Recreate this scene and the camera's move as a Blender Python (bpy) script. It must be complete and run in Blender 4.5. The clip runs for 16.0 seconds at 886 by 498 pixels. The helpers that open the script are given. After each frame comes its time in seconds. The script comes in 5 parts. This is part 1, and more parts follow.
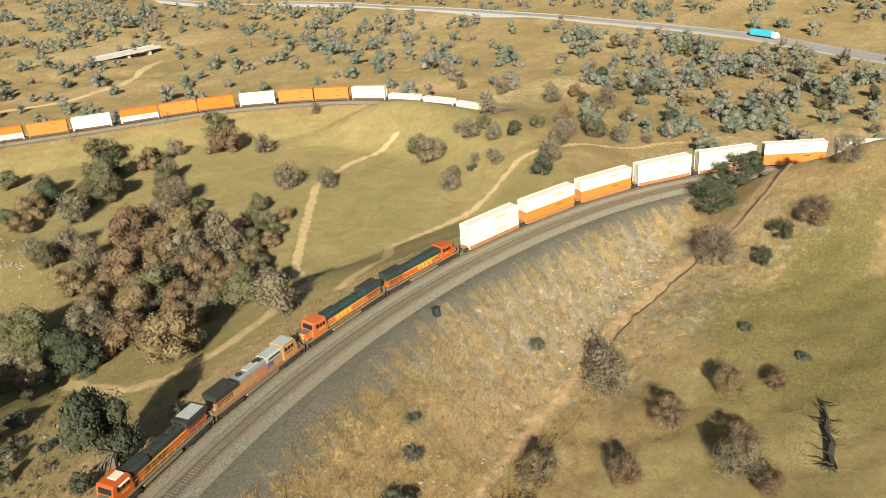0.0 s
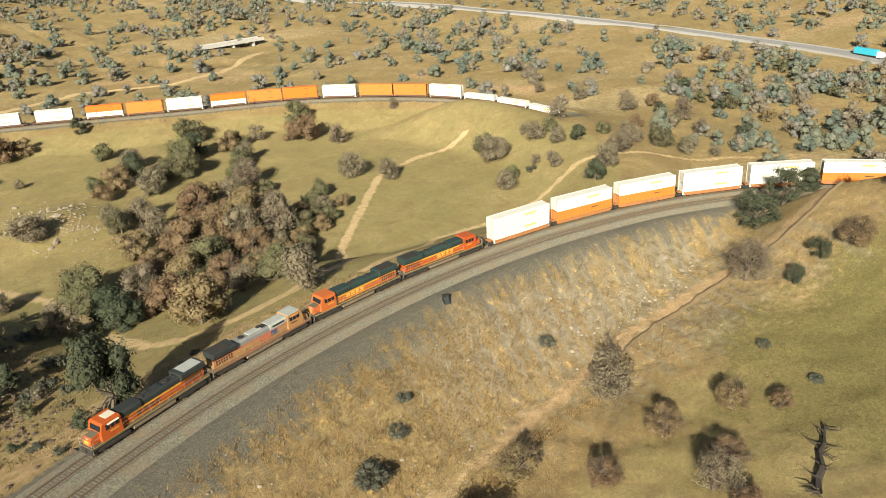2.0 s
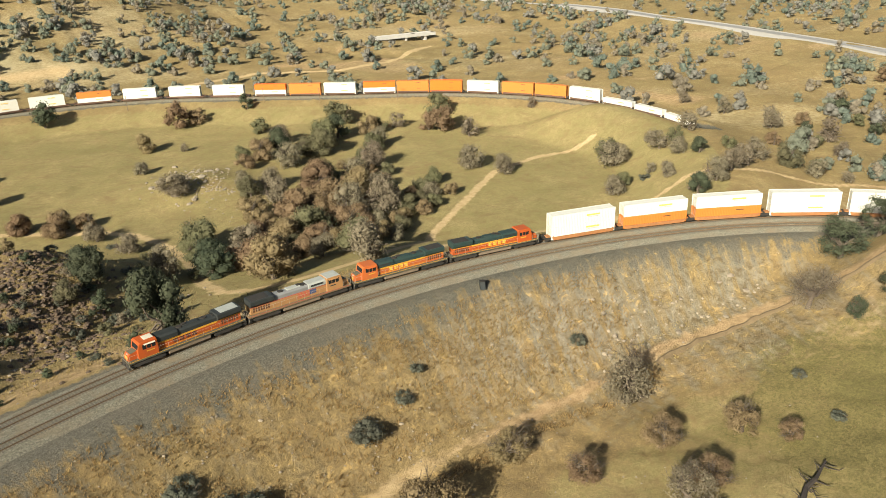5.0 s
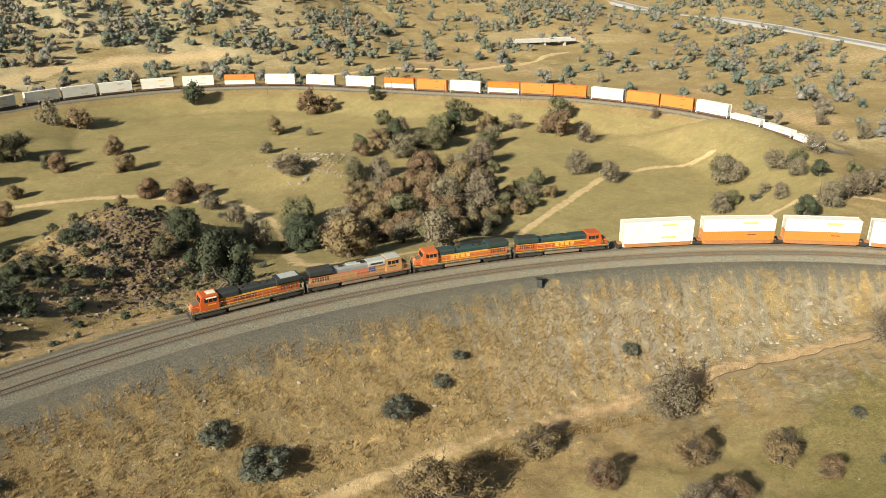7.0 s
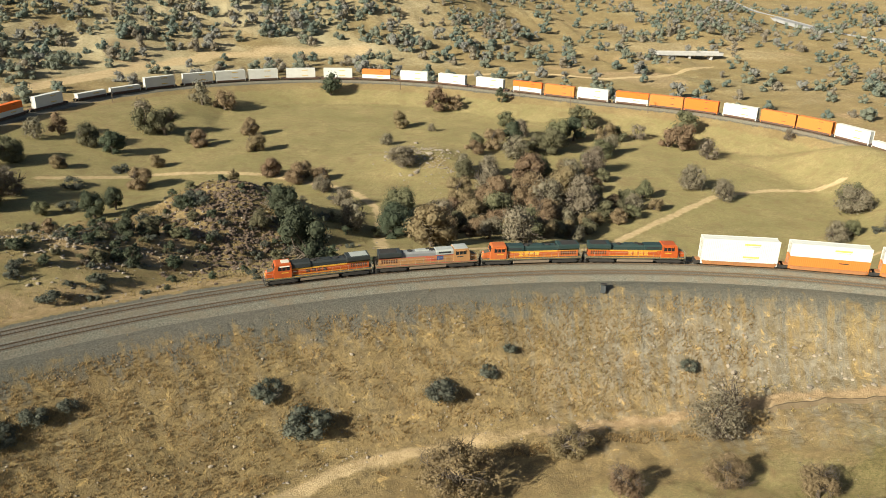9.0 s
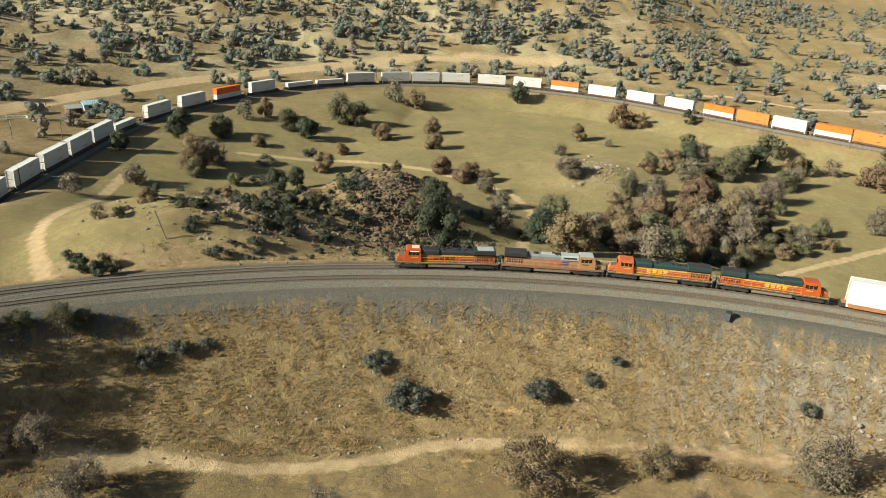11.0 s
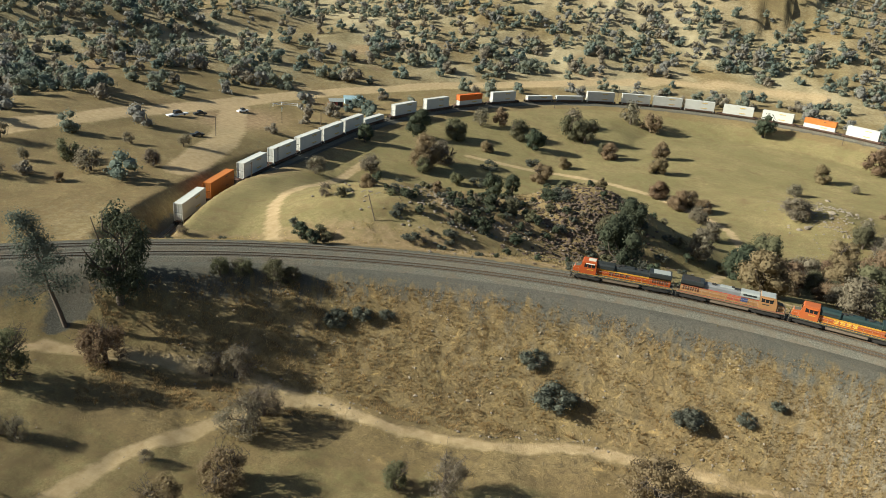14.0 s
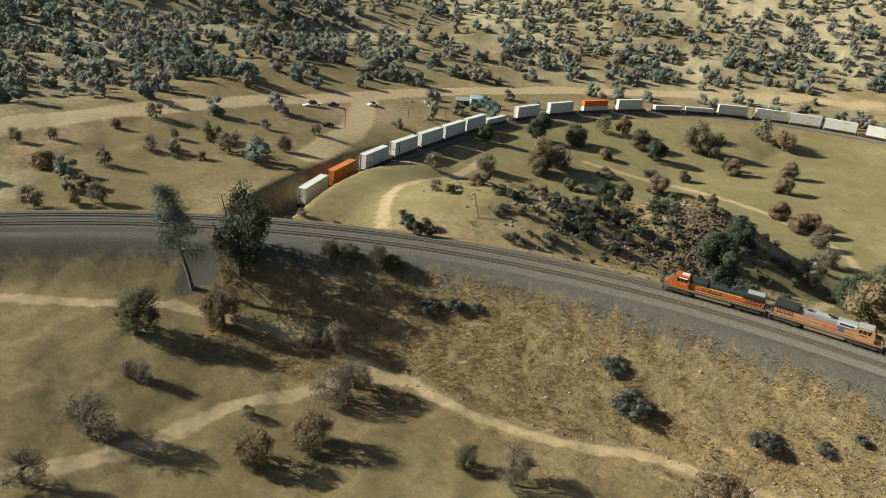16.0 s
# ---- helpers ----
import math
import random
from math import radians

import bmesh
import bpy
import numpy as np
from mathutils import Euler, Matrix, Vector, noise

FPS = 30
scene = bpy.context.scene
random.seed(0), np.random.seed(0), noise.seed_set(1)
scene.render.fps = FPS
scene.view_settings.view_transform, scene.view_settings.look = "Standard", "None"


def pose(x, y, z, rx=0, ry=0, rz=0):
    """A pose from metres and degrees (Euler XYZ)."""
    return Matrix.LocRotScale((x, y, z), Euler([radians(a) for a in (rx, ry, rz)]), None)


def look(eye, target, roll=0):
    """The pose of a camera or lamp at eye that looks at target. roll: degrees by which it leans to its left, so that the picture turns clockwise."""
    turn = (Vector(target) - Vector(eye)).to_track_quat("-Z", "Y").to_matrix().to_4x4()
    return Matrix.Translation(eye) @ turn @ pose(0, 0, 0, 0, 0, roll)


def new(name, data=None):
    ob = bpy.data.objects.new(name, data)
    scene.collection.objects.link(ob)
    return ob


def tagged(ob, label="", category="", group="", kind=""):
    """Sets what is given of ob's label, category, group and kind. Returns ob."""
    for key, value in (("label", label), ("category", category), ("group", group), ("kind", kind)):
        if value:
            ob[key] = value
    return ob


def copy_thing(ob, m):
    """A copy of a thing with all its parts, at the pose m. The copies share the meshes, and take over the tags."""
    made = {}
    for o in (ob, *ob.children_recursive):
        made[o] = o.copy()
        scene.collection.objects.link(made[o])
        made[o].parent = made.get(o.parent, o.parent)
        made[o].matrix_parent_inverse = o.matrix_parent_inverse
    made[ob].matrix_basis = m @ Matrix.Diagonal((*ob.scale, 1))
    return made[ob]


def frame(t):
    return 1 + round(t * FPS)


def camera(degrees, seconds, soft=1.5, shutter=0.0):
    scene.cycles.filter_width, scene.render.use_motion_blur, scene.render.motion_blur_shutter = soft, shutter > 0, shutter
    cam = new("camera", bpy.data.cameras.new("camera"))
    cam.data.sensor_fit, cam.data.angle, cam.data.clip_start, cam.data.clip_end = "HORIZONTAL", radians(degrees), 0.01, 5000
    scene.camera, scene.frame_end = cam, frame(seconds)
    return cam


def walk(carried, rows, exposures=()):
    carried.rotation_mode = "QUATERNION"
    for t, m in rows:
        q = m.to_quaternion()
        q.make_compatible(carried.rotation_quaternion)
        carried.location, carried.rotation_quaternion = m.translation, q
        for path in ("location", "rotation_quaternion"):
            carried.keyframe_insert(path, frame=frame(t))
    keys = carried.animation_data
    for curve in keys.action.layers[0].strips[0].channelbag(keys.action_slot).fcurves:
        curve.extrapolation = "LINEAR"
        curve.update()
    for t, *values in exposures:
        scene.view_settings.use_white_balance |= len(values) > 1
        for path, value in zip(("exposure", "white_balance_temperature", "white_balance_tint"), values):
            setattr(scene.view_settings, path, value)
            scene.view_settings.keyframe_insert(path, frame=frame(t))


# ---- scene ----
# the camera, flown in a wide arc beside the line
EXPOSURES = [(0.0, 1.12, 6400, 6), (5.5, 1.13, 6350, 6), (11.0, 1.10, 5950, 5), (16.0, 0.98, 5720, 3)]
cam = camera(60.00, 16.0, 0.9)
walk(cam, [
    (0.0, pose(-113.72, -66.75, 71.98, 65.226, 4.073, -62.646)),
    (0.5, pose(-112.78, -70.81, 71.14, 65.520, 3.812, -60.487)),
    (1.0, pose(-111.52, -74.95, 70.30, 65.785, 3.531, -58.688)),
    (1.5, pose(-110.07, -78.84, 69.58, 66.015, 3.154, -56.517)),
    (2.0, pose(-108.37, -82.57, 68.85, 66.228, 2.847, -53.942)),
    (2.5, pose(-106.34, -86.42, 68.19, 66.414, 2.593, -51.448)),
    (3.0, pose(-104.31, -90.28, 67.57, 66.603, 2.347, -48.926)),
    (5.5, pose(-92.94, -110.92, 67.39, 67.120, 1.418, -36.050)),
    (6.0, pose(-90.27, -113.69, 66.71, 67.312, 0.917, -32.870)),
    (6.5, pose(-87.36, -116.59, 66.09, 67.463, 0.540, -29.834)),
    (7.0, pose(-84.20, -119.05, 65.39, 67.586, 0.219, -27.124)),
    (7.5, pose(-81.24, -121.56, 64.93, 67.696, -0.150, -24.299)),
    (8.0, pose(-78.36, -124.12, 64.72, 67.794, -0.492, -21.420)),
    (8.5, pose(-75.45, -126.63, 64.74, 67.826, -0.856, -18.509)),
    (11.0, pose(-60.52, -137.15, 64.60, 68.219, -2.972, 0.522)),
    (11.5, pose(-57.65, -138.87, 64.77, 68.363, -3.209, 4.979)),
    (12.0, pose(-54.96, -140.46, 65.14, 68.466, -3.433, 8.787)),
    (12.5, pose(-52.74, -141.55, 65.39, 68.522, -3.692, 11.625)),
    (13.0, pose(-50.73, -142.54, 65.56, 68.498, -3.985, 14.374)),
    (13.5, pose(-48.74, -143.56, 65.87, 68.372, -4.237, 17.418)),
    (14.0, pose(-46.81, -144.69, 66.47, 68.153, -4.521, 20.095)),
    (14.5, pose(-44.92, -145.91, 67.13, 67.928, -4.838, 22.701)),
    (15.0, pose(-42.89, -147.23, 67.89, 67.672, -5.223, 25.426)),
    (15.5, pose(-40.83, -148.35, 68.67, 67.439, -5.504, 28.079)),
    (16.0, pose(-38.38, -149.31, 69.92, 67.123, -5.632, 30.571)),
], EXPOSURES)

# ---- light ----
SUN_AZ = radians(204)      # where the sun stands, counter-clockwise from +x
SUN_EL = radians(26.5)
world = bpy.data.worlds.new("sky")
scene.world = world
world.use_nodes = True
wn = world.node_tree.nodes
sky = wn.new("ShaderNodeTexSky")
sky.sky_type, sky.sun_disc = "NISHITA", False
sky.sun_elevation, sky.sun_rotation = SUN_EL, radians(90) - SUN_AZ
sky.dust_density, sky.air_density = 2.5, 1.0
wn["Background"].inputs["Strength"].default_value = 0.042
world.node_tree.links.new(sky.outputs[0], wn["Background"].inputs["Color"])
sun_data = bpy.data.lights.new("sun", "SUN")
sun_data.energy, sun_data.angle, sun_data.color = 5.0, radians(0.6), (1.0, 0.915, 0.755)
sun = new("sun", sun_data)
SUN_DIR = Vector((math.cos(SUN_AZ) * math.cos(SUN_EL), math.sin(SUN_AZ) * math.cos(SUN_EL), math.sin(SUN_EL)))
sun.matrix_world = look(SUN_DIR * 400, (0, 0, 0))

# ---- materials ----
def material(name, roughness=0.8, metallic=0.0, specular=0.3):
    m = bpy.data.materials.new(name)
    m.use_nodes = True
    b = m.node_tree.nodes["Principled BSDF"]
    b.inputs["Roughness"].default_value = roughness
    b.inputs["Metallic"].default_value = metallic
    b.inputs["Specular IOR Level"].default_value = specular
    return m, m.node_tree.nodes, m.node_tree.links, b


def noise_node(n, l, scale, detail=4.0, rough=0.55, coords=None, distort=0.0):
    t = n.new("ShaderNodeTexNoise")
    t.inputs["Scale"].default_value, t.inputs["Detail"].default_value = scale, detail
    t.inputs["Roughness"].default_value, t.inputs["Distortion"].default_value = rough, distort
    if coords is not None:
        l.new(coords, t.inputs["Vector"])
    return t.outputs["Fac"]


def ramp(n, l, value, stops):
    r = n.new("ShaderNodeValToRGB")
    e = r.color_ramp.elements
    while len(e) < len(stops):
        e.new(0.5)
    for k, (p, c) in zip(e, stops):
        k.position, k.color = p, (*c, 1) if len(c) == 3 else c
    l.new(value, r.inputs["Fac"])
    return r.outputs["Color"]


def mix(n, l, fac, a, b, mode="MIX"):
    m = n.new("ShaderNodeMix")
    m.data_type, m.blend_type = "RGBA", mode
    for sock, v in ((m.inputs["Factor"], fac), (m.inputs[6], a), (m.inputs[7], b)):
        if isinstance(v, (int, float)):
            sock.default_value = v
        elif isinstance(v, tuple):
            sock.default_value = (*v, 1)
        else:
            l.new(v, sock)
    return m.outputs[2]


def maths(n, l, op, a, b=0.0, c=None):
    m = n.new("ShaderNodeMath")
    m.operation = op
    m.use_clamp = op == "MULTIPLY_ADD"
    for sock, v in zip(m.inputs, (a, b, c)):
        if v is None:
            continue
        if isinstance(v, (int, float)):
            sock.default_value = v
        else:
            l.new(v, sock)
    return m.outputs[0]


def bump(n, l, b, height, strength, distance):
    k = n.new("ShaderNodeBump")
    k.inputs["Strength"].default_value, k.inputs["Distance"].default_value = strength, distance
    l.new(height, k.inputs["Height"])
    l.new(k.outputs[0], b.inputs["Normal"])


def plain(name, colour, roughness=0.7, metallic=0.0, grime=0.35, scale=0.8, dirt=(0.09, 0.075, 0.06), relief=0.0):
    """Paint, metal or timber with dirt and streaks at two scales."""
    m, n, l, b = material(name, roughness, metallic)
    co = n.new("ShaderNodeTexCoord").outputs["Object"]
    big, small = noise_node(n, l, scale, 5, 0.6, co), noise_node(n, l, scale * 9, 4, 0.6, co)
    f = maths(n, l, "MULTIPLY_ADD", big, 1.6, -0.55)
    f = maths(n, l, "MULTIPLY", f, grime)
    c = mix(n, l, f, colour, dirt)
    c = mix(n, l, maths(n, l, "MULTIPLY", small, 0.35 * grime + 0.08), c, tuple(0.6 * v for v in colour))
    l.new(c, b.inputs["Base Color"])
    if relief:
        bump(n, l, b, small, 0.5, relief)
    return m


def foliage(name, dark, light, spread=0.3, clump=0.45, through_light=0.34):
    """Leaves: hue shifts from tree to tree, from clump to clump and from leaf to leaf."""
    m, n, l, b = material(name, 0.8, 0.0, 0.08)
    info, geo = n.new("ShaderNodeObjectInfo"), n.new("ShaderNodeNewGeometry")
    co = n.new("ShaderNodeTexCoord").outputs["Object"]
    lump = noise_node(n, l, clump, 2, 0.5, co)
    f = maths(n, l, "ADD", maths(n, l, "MULTIPLY", geo.outputs["Random Per Island"], 0.28), maths(n, l, "MULTIPLY_ADD", lump, 2.0, -0.55))
    c = mix(n, l, maths(n, l, "MULTIPLY_ADD", f, 0.75, 0.0), dark, light)
    hsv = n.new("ShaderNodeHueSaturation")
    l.new(c, hsv.inputs["Color"])
    l.new(maths(n, l, "MULTIPLY_ADD", info.outputs["Random"], 0.03, 0.485), hsv.inputs["Hue"])
    l.new(maths(n, l, "MULTIPLY_ADD", info.outputs["Random"], spread, 1 - spread / 2), hsv.inputs["Value"])
    l.new(hsv.outputs[0], b.inputs["Base Color"])
    tr, ms = n.new("ShaderNodeBsdfTranslucent"), n.new("ShaderNodeMixShader")
    l.new(hsv.outputs[0], tr.inputs["Color"])
    ms.inputs[0].default_value = through_light
    l.new(b.outputs[0], ms.inputs[1])
    l.new(tr.outputs[0], ms.inputs[2])
    l.new(ms.outputs[0], n["Material Output"].inputs["Surface"])
    return m


def ground_material():
    m, n, l, b = material("ground", 0.95, 0.0, 0.1)
    b.inputs["Diffuse Roughness"].default_value = 0.22
    co = n.new("ShaderNodeTexCoord").outputs["Object"]
    att = {}
    for name in ("dust", "along", "down", "pale", "deep", "bare", "lush", "gravel", "scree", "bank"):
        a = n.new("ShaderNodeAttribute")
        a.attribute_name = name
        att[name] = a.outputs["Fac"]
    wide, mid = noise_node(n, l, 0.012, 5, 0.6, co, 0.4), noise_node(n, l, 0.07, 5, 0.62, co, 0.6)
    fine, tuft = noise_node(n, l, 0.55, 5, 0.65, co), noise_node(n, l, 2.6, 4, 0.7, co)
    straw = noise_node(n, l, 0.9, 4, 0.7, co, 1.2)
    dry = ramp(n, l, mid, [(0.3, (0.225, 0.160, 0.070)), (0.5, (0.310, 0.224, 0.100)), (0.7, (0.40, 0.295, 0.140))])
    blades = maths(n, l, "ADD", maths(n, l, "MULTIPLY", tuft, 0.5), maths(n, l, "MULTIPLY", straw, 0.5))
    dry = mix(n, l, maths(n, l, "MULTIPLY_ADD", blades, 3.2, -1.12), (0.158, 0.118, 0.06), dry)
    green = ramp(n, l, mid, [(0.28, (0.232, 0.193, 0.084)), (0.5, (0.305, 0.247, 0.113)), (0.75, (0.40, 0.31, 0.155))])
    green = mix(n, l, maths(n, l, "MULTIPLY_ADD", blades, 3.2, -1.1), (0.185, 0.160, 0.068), green)
    soil = ramp(n, l, fine, [(0.3, (0.25, 0.172, 0.092)), (0.5, (0.315, 0.222, 0.122)), (0.72, (0.39, 0.285, 0.162))])
    stone = ramp(n, l, noise_node(n, l, 3.4, 5, 0.75, co), [(0.3, (0.060, 0.057, 0.046)), (0.5, (0.108, 0.102, 0.082)), (0.72, (0.185, 0.172, 0.136))])
    stone = mix(n, l, maths(n, l, "MULTIPLY_ADD", mid, 2.0, -0.95), stone, (0.155, 0.128, 0.092))
    loose = ramp(n, l, fine, [(0.3, (0.135, 0.120, 0.090)), (0.5, (0.200, 0.178, 0.132)), (0.75, (0.295, 0.258, 0.190))])
    # runs of loose stone down the bank
    run = n.new("ShaderNodeCombineXYZ")
    l.new(maths(n, l, "MULTIPLY", att["along"], 100.0), run.inputs[0])
    l.new(maths(n, l, "MULTIPLY", att["down"], 14.0), run.inputs[1])
    runs = noise_node(n, l, 0.33, 6, 0.72, run.outputs[0], 0.9)
    runs = maths(n, l, "SUBTRACT", runs, 0.5)
    edge = maths(n, l, "MULTIPLY_ADD", mid, 0.9, -0.45)

    def soft(a, k=0.0):
        s = maths(n, l, "ADD", a, maths(n, l, "MULTIPLY", maths(n, l, "SUBTRACT", fine, 0.5), 0.9))
        return maths(n, l, "MULTIPLY_ADD", s, 2.4, -0.7 + k)

    c = mix(n, l, soft(maths(n, l, "ADD", att["lush"], edge)), dry, green)
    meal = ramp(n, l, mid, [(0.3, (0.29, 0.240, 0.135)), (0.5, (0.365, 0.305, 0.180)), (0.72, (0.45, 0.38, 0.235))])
    litter = noise_node(n, l, 0.16, 6, 0.72, co, 1.0)
    c = mix(n, l, maths(n, l, "MULTIPLY_ADD", litter, 4.0, -1.9), c, (0.205, 0.146, 0.072))
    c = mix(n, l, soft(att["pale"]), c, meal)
    turf = mix(n, l, maths(n, l, "MULTIPLY_ADD", blades, 4.2, -1.6), (0.105, 0.094, 0.036), mix(n, l, maths(n, l, "MULTIPLY_ADD", mid, 2.4, -0.7), (0.165, 0.145, 0.056), (0.245, 0.195, 0.085)))
    c = mix(n, l, soft(att["deep"]), c, turf)
    c = mix(n, l, maths(n, l, "MULTIPLY_ADD", maths(n, l, "ADD", maths(n, l, "ADD", att["scree"], maths(n, l, "MULTIPLY", runs, maths(n, l, "MULTIPLY", att["scree"], 5.5))), maths(n, l, "MULTIPLY", maths(n, l, "SUBTRACT", fine, 0.5), 0.9)), 1.5, -0.38), c, loose)
    weed, speck = noise_node(n, l, 0.42, 6, 0.72, co, 0.8), noise_node(n, l, 1.5, 3, 0.6, co)
    c = mix(n, l, maths(n, l, "MULTIPLY", maths(n, l, "MULTIPLY_ADD", weed, 7.0, -3.5), maths(n, l, "MULTIPLY_ADD", att["bank"], 0.65, 0.25)), c, (0.125, 0.094, 0.050))
    c = mix(n, l, maths(n, l, "MULTIPLY", maths(n, l, "MULTIPLY_ADD", weed, -8.0, 3.4), maths(n, l, "MULTIPLY", att["bank"], 0.85)), c, (0.50, 0.350, 0.142))
    c = mix(n, l, maths(n, l, "MULTIPLY", maths(n, l, "MULTIPLY_ADD", speck, 14.0, -9.6), att["bank"]), c, (0.47, 0.40, 0.30))
    c = mix(n, l, soft(att["bare"]), c, soil)
    dust = mix(n, l, maths(n, l, "MULTIPLY_ADD", fine, 2.0, -0.5), (0.35, 0.252, 0.130), (0.52, 0.395, 0.225))
    worn = maths(n, l, "ADD", att["dust"], maths(n, l, "MULTIPLY", maths(n, l, "SUBTRACT", fine, 0.5), 0.5))
    c = mix(n, l, maths(n, l, "MULTIPLY_ADD", worn, 2.6, -0.75), c, dust)
    c = mix(n, l, maths(n, l, "MULTIPLY_ADD", maths(n, l, "ADD", maths(n, l, "ADD", att["gravel"], maths(n, l, "MULTIPLY", runs, 1.5)), maths(n, l, "MULTIPLY", maths(n, l, "SUBTRACT", fine, 0.5), 1.1)), 3.0, -1.0), c, stone)
    shade = maths(n, l, "MULTIPLY_ADD", wide, 2.2, -0.55)
    c = mix(n, l, 1.0, c, mix(n, l, shade, (0.78, 0.80, 0.76), (1.04, 1.0, 0.98)), "MULTIPLY")
    l.new(c, b.inputs["Base Color"])
    stubble = noise_node(n, l, 6.5, 4, 0.75, co)
    h = maths(n, l, "ADD", maths(n, l, "MULTIPLY", stubble, 0.45), maths(n, l, "MULTIPLY", tuft, 0.40))
    h = maths(n, l, "ADD", h, maths(n, l, "MULTIPLY", weed, maths(n, l, "MULTIPLY_ADD", att["bank"], 0.6, 0.4)))
    bump(n, l, b, h, 1.0, 0.34)
    return m


MAT_GROUND = ground_material()


def ballast_material():
    """Crushed stone, oil-stained and dusty in patches."""
    m, n, l, b = material("ballast", 0.95, 0.0, 0.1)
    b.inputs["Diffuse Roughness"].default_value = 0.4
    co = n.new("ShaderNodeTexCoord").outputs["Object"]
    grain, patch = noise_node(n, l, 3.2, 5, 0.8, co), noise_node(n, l, 0.22, 4, 0.6, co, 0.5)
    c = ramp(n, l, grain, [(0.32, (0.070, 0.064, 0.048)), (0.5, (0.142, 0.131, 0.100)), (0.68, (0.25, 0.232, 0.182))])
    c = mix(n, l, maths(n, l, "MULTIPLY_ADD", patch, 3.0, -1.3), c, (0.165, 0.128, 0.085))
    c = mix(n, l, maths(n, l, "MULTIPLY_ADD", patch, -3.0, 1.0), c, (0.085, 0.082, 0.072))
    l.new(c, b.inputs["Base Color"])
    bump(n, l, b, grain, 0.9, 0.12)
    return m


MAT_BALLAST = ballast_material()
MAT_SLEEPER = plain("sleeper_timber", (0.105, 0.088, 0.068), 0.9, 0, 0.5, 0.7, (0.17, 0.14, 0.10))
MAT_RAIL = plain("rail_steel", (0.17, 0.115, 0.068), 0.6, 0.3, 0.3, 1.0)
MAT_RAIL_TOP = plain("rail_polish", (0.36, 0.30, 0.22), 0.4, 0.8, 0.1, 1.0)
MAT_ROCK = plain("rock", (0.25, 0.205, 0.15), 0.95, 0, 0.6, 0.6, (0.13, 0.11, 0.09), 0.15)
MAT_ROCK_PALE = plain("pale_rock", (0.30, 0.245, 0.175), 0.95, 0, 0.5, 0.9, (0.25, 0.2, 0.15), 0.1)
MAT_ROCK_DARK = plain("dark_rock", (0.105, 0.072, 0.048), 0.95, 0, 0.6, 0.5, (0.06, 0.05, 0.04), 0.2)
MAT_BARK = plain("bark", (0.11, 0.085, 0.062), 0.95, 0, 0.5, 1.2)

# ---- the lie of the land ----
NEAR_C, NEAR_R, TRACK_GAP = (-49.8, -182.8), 190.6, 5.3
FAR_C = (-25.0, 150.0)
FAR_DEG = np.array([30, 45, 60, 80, 100, 120, 140, 160, 180, 200, 220, 240, 260, 280, 300, 320, 330], float)
FAR_RAD = np.array([190, 205, 213, 207, 182, 155, 149, 158, 166, 169, 168, 163, 163, 167, 187, 220, 243], float)
FAR_Z = np.array([-13, -13, -12.8, -11.0, -11, -11.4, -11.7, -12, -12, -11.8, -11.6, -11.5, -11.7, -12, -12.5, -13.3, -13.8])


def smooth(a, b, v):
    s = np.clip((v - a) / (b - a), 0, 1)
    return s * s * (3 - 2 * s)


def cubic(xs, ys, v):
    """Smooth curve through knots."""
    v = np.asarray(v, float)
    i = np.clip(np.searchsorted(xs, v) - 1, 0, len(xs) - 2)
    h = xs[i + 1] - xs[i]
    d = np.gradient(ys, xs)
    s = np.clip((v - xs[i]) / h, 0, 1)
    return (ys[i] * (1 + 2 * s) * (1 - s) ** 2 + h * d[i] * s * (1 - s) ** 2 + ys[i + 1] * s * s * (3 - 2 * s) + h * d[i + 1] * s * s * (s - 1))


def waves(x, y, scale, seed, octaves=4):
    """Rolling noise, about -1 to 1."""
    rng = np.random.RandomState(seed)
    out, amp = np.zeros(np.broadcast(x, y).shape), 1.0
    for o in range(octaves):
        for _ in range(3):
            a, p, k = rng.uniform(0, 2 * np.pi), rng.uniform(0, 2 * np.pi), rng.uniform(0.7, 1.4)
            out = out + amp * np.sin((x * np.cos(a) + y * np.sin(a)) * k * 2 * np.pi / scale + p + 1.3 * out)
        amp, scale = amp * 0.5, scale * 0.47
    return out / 4.0


NEAR_DEG = np.array([-180, -72, -50, -30, -5, 5, 17, 27, 35, 42, 47, 51, 56, 62, 72, 85, 180], float)
NEAR_OFF = np.array([2, 2, 1.4, 0.4, 0.9, 2.0, 4.0, 6.0, 7.2, 6.3, 3.9, 0.5, -6, -14, -30, -45, -45], float)


def near_polar(x, y):
    """Distance and bearing from the near curve's centre, the distance less the curve's easing."""
    phi = np.degrees(np.arctan2(x - NEAR_C[0], y - NEAR_C[1]))
    return np.hypot(x - NEAR_C[0], y - NEAR_C[1]) - cubic(NEAR_DEG, NEAR_OFF, phi), phi


def far_polar(x, y):
    th = np.degrees(np.arctan2(x - FAR_C[0], FAR_C[1] - y))
    th = np.where(th < 15, th + 360, th)
    return np.hypot(x - FAR_C[0], y - FAR_C[1]), th


def near_at(deg, radius):
    a, r = np.radians(deg), radius + cubic(NEAR_DEG, NEAR_OFF, deg)
    return NEAR_C[0] + r * np.sin(a), NEAR_C[1] + r * np.cos(a)


def far_at(deg, off=0.0):
    a, r = np.radians(deg), cubic(FAR_DEG, FAR_RAD, deg) + off
    return FAR_C[0] + r * np.sin(a), FAR_C[1] - r * np.cos(a)


